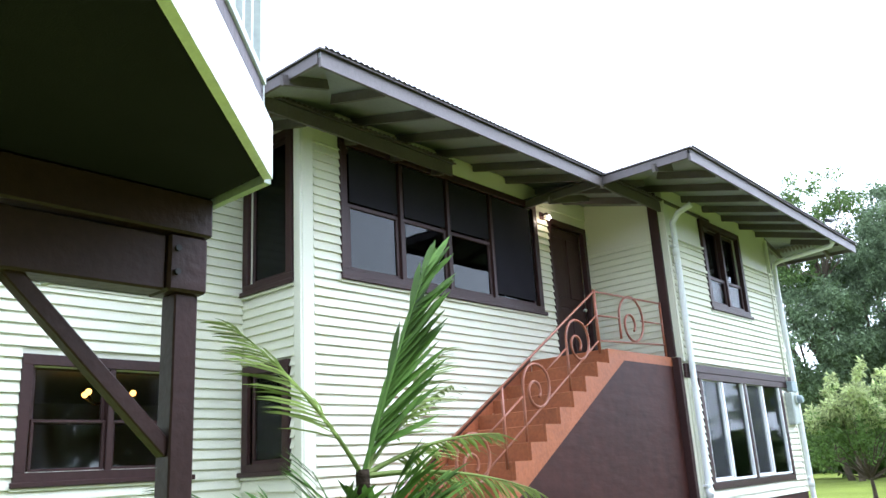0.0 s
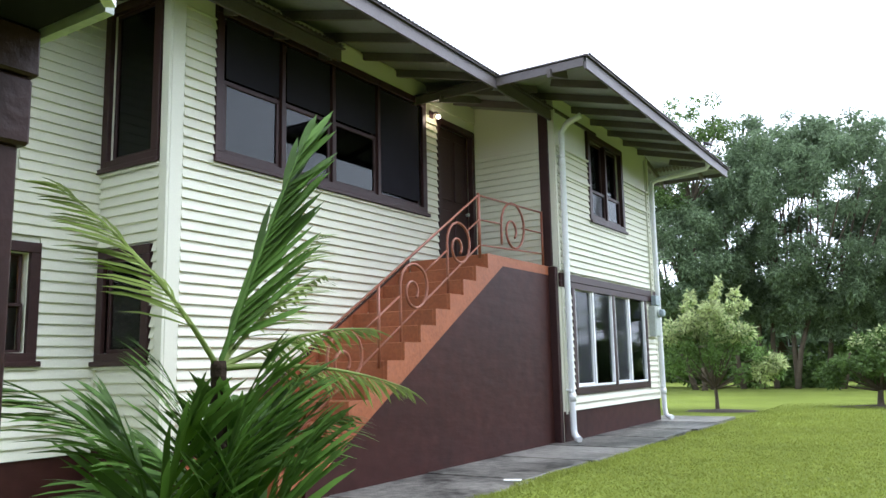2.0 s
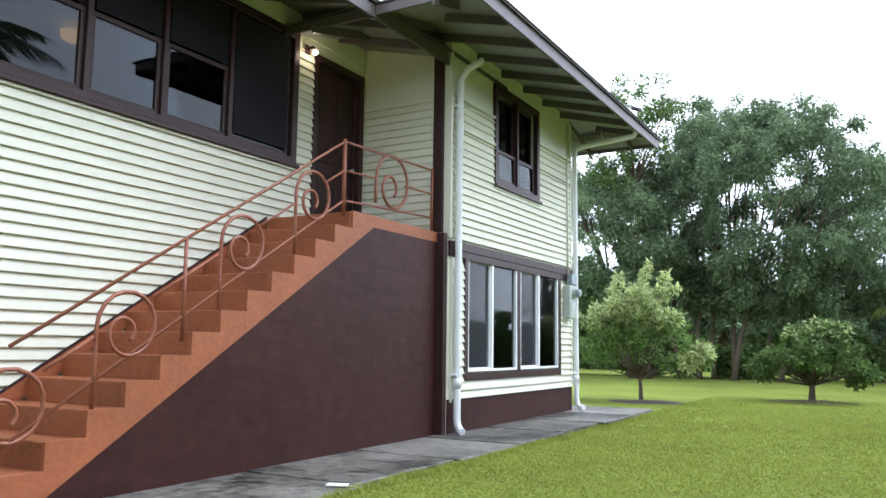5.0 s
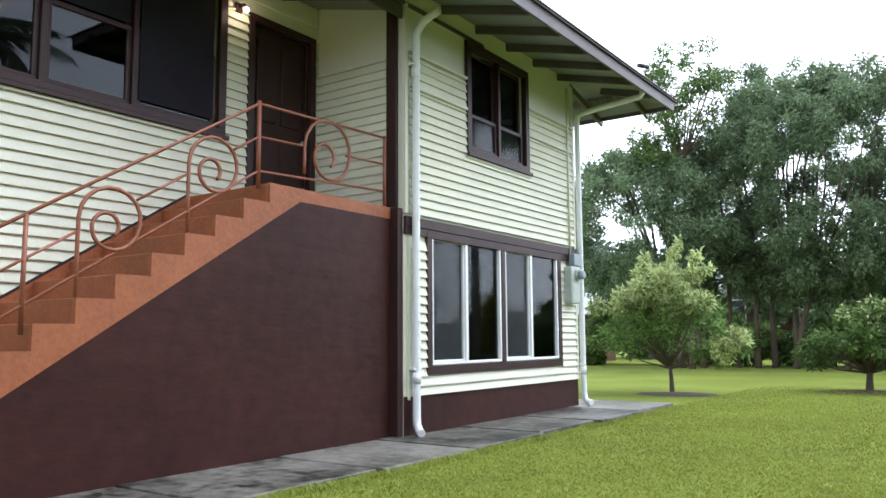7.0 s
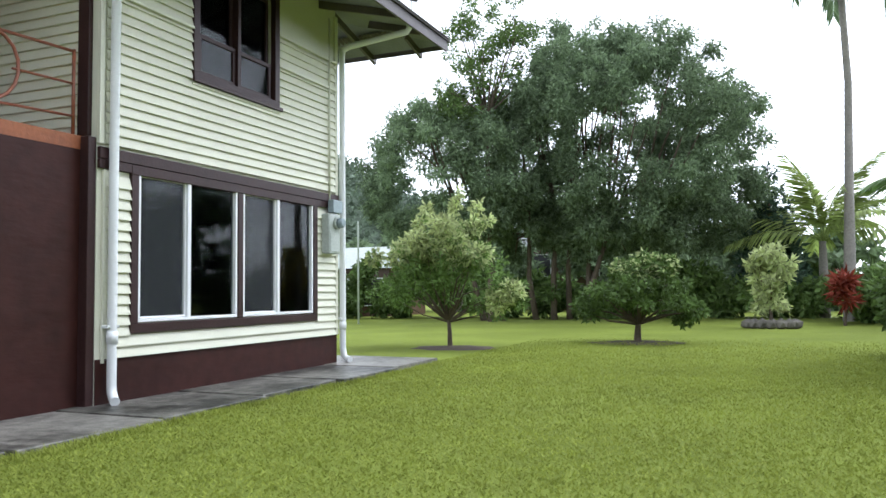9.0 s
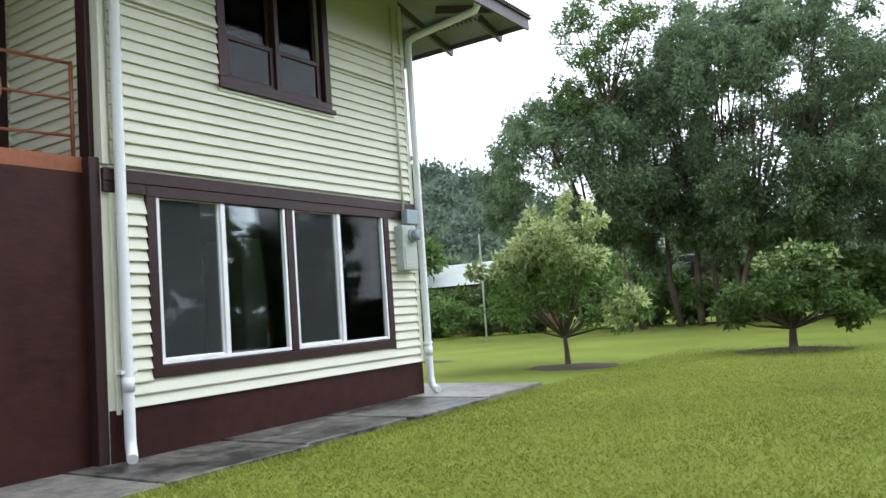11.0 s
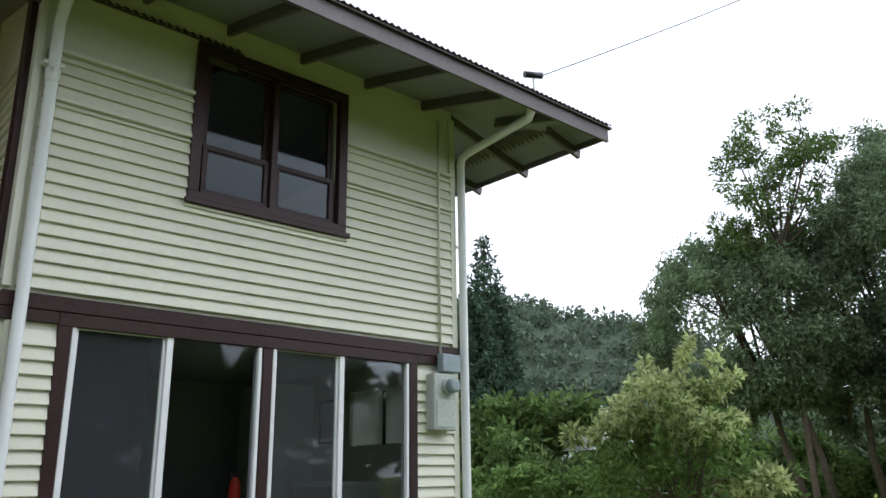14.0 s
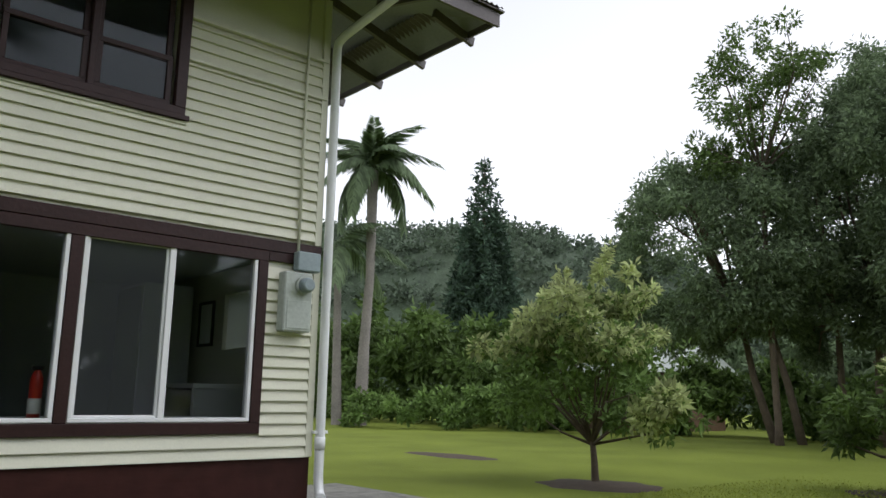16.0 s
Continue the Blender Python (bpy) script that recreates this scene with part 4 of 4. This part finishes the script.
tree("ti_plant", (2.75, 32.2, 0), "red-leaved ti plant against the hedge", 0.5, 0.04, dome_clumps((0, 0, 0.95), (0.22, 0.22, 0.6), 7, 0.17), 300, 0.35, 0.1, LEAF_RED, category="shrub", limbs=6)
tree("croton_bush", (5.6, 31, 0), "yellow and red croton bush below the palms", 0.5, 0.05, dome_clumps((0, 0, 1.9), (0.9, 0.7, 1.0), 12, 0.35), 1800, 0.28, 0.1, LEAF_YELLOW, category="shrub", limbs=6)
tree("hibiscus_bush", (3.75, 19.9, 0), "dense dark green leafy bush beside the lawn", 0.35, 0.05, dome_clumps((0, 0, 0.85), (1.25, 1.3, 0.65), 34, 0.36), 7000, 0.15, 0.085, LEAF_MID, category="bush", limbs=12)
tree("hibiscus_bush", (4.4, 17.2, 0), "dense dark green leafy bush beside the lawn", 0.35, 0.05, dome_clumps((0, 0, 0.8), (1.2, 1.2, 0.6), 30, 0.36), 5500, 0.15, 0.085, LEAF_MID, category="bush", limbs=12)

F_BIG = frond_mesh("broad_frond", 2.5, 0.05, 0.3, 30, 0.85, 0.11, LEAF_PALM, vee=0.25, hang=0.3, bare=0.2)
palm("fan_palm", (4.5, 17.9, 0), "broad-leaved green palm arching over the lawn's edge", [(0, 0, -0.1), (0, 0, 1.2), (0.05, 0, 2.4)], [0.12, 0.1, 0.07],
     [(F_BIG, k * 30 + 7 * math.sin(k * 5), 76 - 19 * (k % 5)) for k in range(24)], bark=STALK)
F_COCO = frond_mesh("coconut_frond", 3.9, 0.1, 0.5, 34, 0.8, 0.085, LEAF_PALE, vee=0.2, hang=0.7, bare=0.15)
palm("coconut_palm", (2.5, 38, 0), "young coconut palm with long pale fronds", [(0, 0, -0.1), (0, 0, 1.4), (0, 0, 2.8)], [0.2, 0.16, 0.12], [(F_COCO, k * 23, 82 - 15 * (k % 5)) for k in range(19)])
F_ROYAL = frond_mesh("palm_frond", 2.8, 0.15, 0.8, 46, 0.75, 0.085, LEAF_DARK, vee=0.15, hang=0.9, bare=0.12)
palm("tall_palm", (3.1, 35, 0), "tall slender palm with a grey ringed trunk", [(0, 0, -0.1), (0.1, 0, 4), (0.2, 0, 8), (0.0, 0, 13.2)], [0.22, 0.15, 0.12, 0.1], [(F_ROYAL, k * 40 + 12, 40 - 28 * (k % 3)) for k in range(9)], "tall palms")
palm("tall_palm", (4.9, 28.5, 0), "tall slender palm with a grey ringed trunk", [(0, 0, -0.1), (-0.05, 0, 4), (0.05, 0, 8), (0.1, 0, 14.0)], [0.2, 0.15, 0.13, 0.1], [(F_ROYAL, k * 40, 40 - 28 * (k % 3)) for k in range(9)], "tall palms")
palm("tall_palm", (5.3, 30.7, 0), "tall slender palm with a grey ringed trunk", [(0, 0, -0.1), (0, 0, 4), (-0.1, 0, 8), (-0.2, 0, 10.9)], [0.17, 0.13, 0.11, 0.09], [(F_ROYAL, k * 40 + 25, 40 - 28 * (k % 3)) for k in range(9)], "tall palms")
F_BUSHY = frond_mesh("palm_frond", 2.9, 0.55, 1.25, 54, 0.7, 0.1, LEAF_DARK, vee=0.25, hang=0.9, bare=0.1)
palm("tall_palm", (-24.5, 30.1, 0), "tall palm with drooping dark fronds behind the house corner", [(0, 0, -0.1), (0.1, 0, 3), (0.35, 0, 6), (0.3, 0, 10.3)], [0.3, 0.22, 0.18, 0.24], [(F_BUSHY, k * 26 + 12, 78 - 28 * (k % 4)) for k in range(15)], "tall palms")
palm("tall_palm", (-25.1, 29.4, 0), "tall palm with drooping dark fronds behind the house corner", [(0, 0, -0.1), (-0.2, 0, 3), (-0.4, 0, 7.2)], [0.22, 0.17, 0.14], [(F_ROYAL, k * 40 + 5, 50 - 25 * (k % 3)) for k in range(9)], "tall palms")

for x, y, h in ((8.6, 9.5, 8.5), (9.4, 13.5, 9.5), (8.8, 4.5, 9.0), (9.6, 0.0, 10.0)):
    palm("tall_palm", (x, y, 0), "tall palm across the lawn from the house", [(0, 0, -0.1), (0.1, 0, h * 0.5), (0.0, 0.1, h)], [0.2, 0.15, 0.11], [(F_ROYAL, k * 33 + x * 20, 60 - 25 * (k % 4)) for k in range(11)], "tall palms")


def conifer(name, at, label, height, spread, tiers, material, leaves, up=0.25, length=0.5):
    cl = []
    for k in range(tiers):
        f = k / tiers
        z = height * (0.12 + 0.88 * f)
        r = spread * (1 - f) ** 0.8 + 0.1
        n = max(3, int(9 * (1 - f)) + 2)
        for j in range(n):
            a = j * 2 * math.pi / n + k
            for s in (0.45, 0.8, 1.0):
                cl.append((r * s * math.cos(a), r * s * math.sin(a), z + up * r * s, 0.14 * spread * (1.2 - f)))
    t = empty(name, pose(*at), label, "conifer")
    part("trunk", tube(bmesh.new(), [(0, 0, -0.1), (0, 0, height * 0.5), (0, 0, height)], [0.04 * height ** 0.8, 0.02 * height ** 0.8, 0.02], 8), BARK, t)
    child("crown", leaf_mesh("crown", cl, leaves, length, length * 0.35, material, 0.0, 0.2), t)


conifer("pine_tree", (-41.5, 53.3, 0), "tall layered pine standing against the hill", 20.0, 3.3, 30, LEAF_GREY, 30000, 0.3, 0.5)
conifer("cypress", (0.7, 38.5, 0), "dark narrow conifer beside the big tree", 6.1, 1.2, 16, LEAF_GREY, 5000, 0.3, 0.35)


def hedge(name, p0, p1, height, depth, n, leaves, size, material, label):
    cl = []
    for _ in range(n):
        f = rng.random()
        h = height * (0.75 + 0.5 * noise.noise((f * 9, p0[0], p0[1])) + 0.1 * rng.random())
        cl.append((p0[0] + (p1[0] - p0[0]) * f + rng.normal() * 0.3, p0[1] + (p1[1] - p0[1]) * f + rng.normal() * depth, h * rng.random() ** 0.6, 0.5 * (0.7 + 0.6 * rng.random()) * (height / 2.5) ** 0.6))
    ob = new(name, leaf_mesh(name, cl, leaves, size, size * 0.5, material, shell=0.2))
    tagged(ob, label, "hedge", "", "stuff")


hedge("hedge", (-14, 37.5), (12, 37.0), 2.3, 0.7, 170, 26000, 0.26, LEAF_MID, "mixed dark green shrubs closing the garden")
hedge("hedge", (-21, 33.5), (-12, 36), 2.4, 0.6, 60, 12000, 0.24, LEAF_MID, "clipped green hedge along the lawn")
hedge("shrub_border", (2.5, 35), (9, 31), 2.2, 0.8, 50, 8000, 0.26, LEAF_MID, "mixed shrubs below the tall palms")
hedge("tree_belt", (-40, 34), (-20.5, 36.4), 5.6, 1.6, 130, 26000, 0.4, LEAF_MID, "dense green trees behind the lawn")
hedge("tree_belt", (-32, 46), (6, 47), 4.6, 1.5, 130, 22000, 0.5, LEAF_DARK, "dark trees behind the garden")
# three unseen belts, added to cut side light and darken the window reflections
hedge("tree_belt", (9, 30), (14, 20), 5.6, 1.5, 70, 12000, 0.4, LEAF_MID, "unseen tall shrubs added along the garden's side")
hedge("tree_belt", (11.5, 20), (11.5, -12), 9.5, 1.3, 220, 60000, 0.45, LEAF_MID, "unseen tall trees added on the open side to darken window reflections")
hedge("tree_belt", (11, -12), (-12, -13), 6.0, 1.2, 70, 9000, 0.5, LEAF_MID, "unseen trees added to close the garden behind the house")
hedge("low_shrubs", (-24, 29), (-15, 33), 1.5, 0.6, 50, 7000, 0.22, LEAF_CITRUS, "yellow-green low shrubs at the lawn's edge")


def hill(p0, p1, tops, label):
    bm = bmesh.new()
    n, rows = 60, 8
    g = []
    for i in range(n + 1):
        f = i / n
        k = f * (len(tops) - 1)
        a = int(min(k, len(tops) - 2))
        h = tops[a] + (tops[a + 1] - tops[a]) * (k - a)
        h += 1.6 * noise.noise((f * 22, 3.1, 0)) + 0.8 * noise.noise((f * 60, 1.1, 0))
        col = []
        for j in range(rows + 1):
            s = j / rows
            col.append(bm.verts.new((p0[0] + (p1[0] - p0[0]) * f, p0[1] + (p1[1] - p0[1]) * f + 40 * s, -0.5 + (h - 1) * math.sin(s * math.pi / 2))))
        g.append(col)
    for a, b in zip(g, g[1:]):
        for j in range(rows):
            bm.faces.new((a[j], b[j], b[j + 1], a[j + 1])).smooth = True
    cl = [(v.co.x + rng.normal(), v.co.y + rng.normal(), v.co.z, 2.0 + 1.2 * rng.random()) for v in bm.verts]
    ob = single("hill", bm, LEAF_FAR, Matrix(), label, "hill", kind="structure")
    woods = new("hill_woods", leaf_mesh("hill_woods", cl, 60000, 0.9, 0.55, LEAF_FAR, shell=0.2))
    tagged(woods, "distant woods covering the hill", "woods", "", "stuff")


hill((-150, 62), (-10, 95), [40, 37, 34, 33, 28, 22, 13, 10, 8], "wooded hill rising behind the garden")


def cottage(at, size, wall_m, roof_m, label):
    h = empty("cottage", pose(*at), label, "house")
    w, d, z = size
    part("wall", box(-w / 2, w / 2, -d / 2, d / 2, -0.3, z), wall_m, h)
    bm = prism([(-d / 2 - 0.5, z + 0.004), (d / 2 + 0.5, z + 0.004), (0, z + 0.28 * d)], -w / 2 - 0.5, w / 2 + 0.5)
    part("roof", bm, roof_m, h)
    for i in range(3):
        x = -w / 2 + w * (i + 0.5) / 3
        win = part("window", box(x - 0.6, x + 0.6, -d / 2 - 0.05, -d / 2 - 0.002, z - 1.7, z - 0.5), BLACK, h)
        part("frame", bar_frame(x - 0.66, x + 0.66, z - 1.76, z - 0.44, 0.06, -d / 2 - 0.08, -d / 2 - 0.004), WHITE, win)


cottage((-1.2, 51, 0), (5, 5, 4.0), WHITE, PVC, "white house behind the garden trees")
cottage((-9.5, 51.5, 0), (6, 5, 3.6), INFLOOR, SOFFIT, "brown house behind the big tree")
cottage((-18.3, 40.0, 0), (5.5, 4.0, 2.2), INFLOOR, GREYMETAL_AND_BACKLIT, "grey house with a pale roof beyond the hedge")
cottage((-50, 75, 0), (3.2, 4, 7.3), INSIDE, PVC, "pale house among the trees on the hill")

# bare soil under the trees and along the lawn
def soil(x, y, r, squeeze, label):
    bm = bmesh.new()
    c = bm.verts.new((0, 0, 0.03))
    ringv = []
    for i in range(40):
        a = i * 2 * math.pi / 40
        q = r * (1 + 0.22 * noise.noise((math.cos(a) * 2 + x, math.sin(a) * 2, y)))
        ringv.append(bm.verts.new((q * math.cos(a), q * squeeze * math.sin(a), -0.02)))
    for i in range(40):
        bm.faces.new((c, ringv[i], ringv[(i + 1) % 40])).smooth = True
    single("soil_patch", bm, SOIL, pose(x, y, 0.0), label, "soil", "soil patches on the lawn")


soil(-5.1, 20.2, 0.85, 0.9, "bare brown soil round the citrus tree")
soil(-1.9, 22.7, 0.95, 0.9, "bare brown soil round the low citrus tree")
soil(-10.0, 22.0, 1.5, 0.35, "strip of bare soil sunk in the lawn")

single("paper_scrap", box(-0.09, 0.09, -0.05, 0.05, 0.0, 0.012, 0.003), PAPER, pose(-4.14, 7.6, 0.037, 0, 0, 25), "white scrap of paper lying on the path", "paper")

# ---- the overhead cable ----
cable = empty("service_cable", Matrix(), "thin overhead power cable fixed to the eaves", "cable")
part("insulator", tube(bmesh.new(), [(-3.98, 15.75, 5.42), (-3.9, 15.95, 5.44)], 0.035, 10), BLACK, cable, "dark insulator")
part("bracket", tube(bmesh.new(), [(-3.93, 15.85, 5.12), (-3.94, 15.85, 5.42)], 0.01, 6), GREYMETAL_AND_BACKLIT, cable)
part("wire", tube(bmesh.new(), [(-3.9 + 9 * f, 15.95 + 9 * f, 5.44 + 6.5 * f - 2.0 * f * (1 - f)) for f in [i / 16 for i in range(17)]], 0.005, 5), BLACK, cable)

# ---- seen through the windows ----
ext = empty("fire_extinguisher", pose(-5.36, 13.31, 0.865), "red fire extinguisher with a white label on the sill", "extinguisher")
part("cylinder", tube(bmesh.new(), [(0, 0, 0), (0, 0, 0.3), (0, 0, 0.36), (0, 0, 0.38)], [0.05, 0.05, 0.03, 0.015], 16), RED, ext)
part("label", tube(bmesh.new(), [(0, 0, 0.03), (0, 0, 0.15)], 0.0515, 16), PAPER, ext, "white label")
part("valve", box(-0.02, 0.02, -0.04, 0.04, 0.375, 0.41, 0.004), BLACK, ext)
single("window_blind", box(-5.5, -5.47, 11.8, 12.52, 0.87, 2.42, 0.003), CURTAIN, Matrix(), "dark blind drawn behind the window", "blind")
single("window_shelf", box(-5.75, -5.342, 11.45, 15.6, 0.80, 0.863, 0.004), INSIDE, Matrix(), "grey shelf behind the window", "shelf")


print_frame = empty("framed_picture", pose(-7.35, 15.628, 1.9), "white print in a black frame on the grey wall", "picture")
part("frame", bar_frame(-0.2, 0.2, -0.27, 0.27, 0.035, -0.03, 0.0), BLACK, print_frame)
part("print", box(-0.165, 0.165, -0.012, -0.002, -0.235, 0.235), PAPER, print_frame)
desk = empty("desk", pose(-6.65, 15.28, 0.45), "white painted desk against the wall", "desk")
part("desk_top", box(-0.5, 0.5, -0.3, 0.3, 0.68, 0.73, 0.006), WHITE, desk)
for x in (-0.48, 0.42):
    part("side_panel", box(x, x + 0.06, -0.28, 0.28, 0, 0.679, 0.004), WHITE, desk)
part("back_panel", box(-0.419, 0.419, 0.2, 0.22, 0.2, 0.679, 0.004), BLACK, desk)
cabinet = empty("cabinet", pose(-7.9, 15.2, 0.45), "tall pale door-fronted cabinet in the corner", "cabinet")
part("body", box(-0.4, 0.4, -0.3, 0.3, 0, 1.9, 0.008), INSIDE, cabinet)
part("door", box(-0.38, 0.38, -0.325, -0.302, 0.04, 1.86, 0.006), GREYMETAL_AND_BACKLIT, cabinet)

ceil_lamp = empty("ceiling_lamp", pose(-9.1, 8.3, 5.197), "amber glass ceiling lamp glowing indoors", "lamp")
part("lamp_rod", tube(bmesh.new(), [(0, 0, 0), (0, 0, -0.06)], 0.012, 6), BROWN, ceil_lamp)
part("lamp_bowl", tube(bmesh.new(), [(0, 0, -0.22), (0, 0, -0.18), (0, 0, -0.08), (0, 0, -0.055)], [0.05, 0.12, 0.15, 0.04], 16), SHADE, ceil_lamp, "glowing amber bowl")
chandelier = empty("chandelier", pose(-8.5, 4.05, 2.497), "small chandelier with lit bulbs indoors", "lamp")
part("rod", tube(bmesh.new(), [(0, 0, 0), (0, 0, -0.35)], 0.01, 6), BROWN, chandelier)
for i in range(5):
    a = i * 1.257
    arm = part("arm", tube(bmesh.new(), [(0, 0, -0.34), (0.14 * math.cos(a), 0.14 * math.sin(a), -0.38), (0.26 * math.cos(a), 0.26 * math.sin(a), -0.3)], 0.008, 6), BROWN, chandelier)
    bm = bmesh.new()
    bmesh.ops.create_uvsphere(bm, u_segments=10, v_segments=6, radius=0.035, matrix=Matrix.Translation((0.26 * math.cos(a), 0.26 * math.sin(a), -0.26)))
    part("bulb", bm, SHADE, arm)

# ---- grass blades on the near lawn ----
def blades(x0, x1, y0, y1, n, tall):
    b = np.stack([x0 + (x1 - x0) * rng.random(n), y0 + (y1 - y0) * rng.random(n), np.zeros(n)], 1)
    b = b[(b[:, 0] > -4.0 + 0.06 * np.sin(b[:, 1] * 5)) | (b[:, 1] > 17)]
    side_fade = np.clip((7.5 - b[:, 0]) / 4, 0, 1) * np.clip((b[:, 1] - 2.5) / 2, 0, 1) * np.clip((24 - b[:, 1]) / 8, 0, 1)
    b = b[rng.random(n if len(b) == n else len(b)) < side_fade]
    n = len(b)
    a = rng.random(n) * 6.283
    s = np.stack([np.cos(a), np.sin(a), np.zeros(n)], 1) * 0.005 * (1 + rng.random(n))[:, None]
    tip = b + np.stack([rng.normal(size=n) * 0.018, rng.normal(size=n) * 0.018, tall * (0.5 + rng.random(n))], 1)
    v = np.stack([b - s, b + s, tip], 1).reshape(-1, 3)
    ob = new("grass", mesh_from("grass", v, np.arange(n * 3).reshape(-1, 3), BLADE))
    tagged(ob, "short green grass blades of the lawn", "grass", "", "stuff")


blades(-4.15, 7.5, 2.5, 12.0, 230000, 0.018)
blades(-4.15, 7.5, 12.0, 24.0, 200000, 0.022)


def edge_grass(n):
    """Ragged tufts that creep over the edge of the path."""
    y = 3.8 + 13.0 * rng.random(n)
    creep = 0.06 * np.sin(y * 2.1) + 0.05 * np.sin(y * 7.3)
    b = np.stack([-3.98 + creep * 0.6 + 0.12 * rng.random(n) ** 1.5, y, np.zeros(n)], 1)
    a = rng.random(n) * 6.283
    w = np.stack([np.cos(a), np.sin(a), np.zeros(n)], 1) * 0.004 * (1 + rng.random(n))[:, None]
    tip = b + np.stack([rng.normal(size=n) * 0.03 - 0.03, rng.normal(size=n) * 0.03, 0.03 + 0.035 * rng.random(n)], 1)
    v = np.stack([b - w, b + w, tip], 1).reshape(-1, 3)
    tagged(new("edge_grass", mesh_from("edge_grass", v, np.arange(n * 3).reshape(-1, 3), BLADE)), "ragged grass tufts along the path's edge", "grass", "", "stuff")


edge_grass(9000)
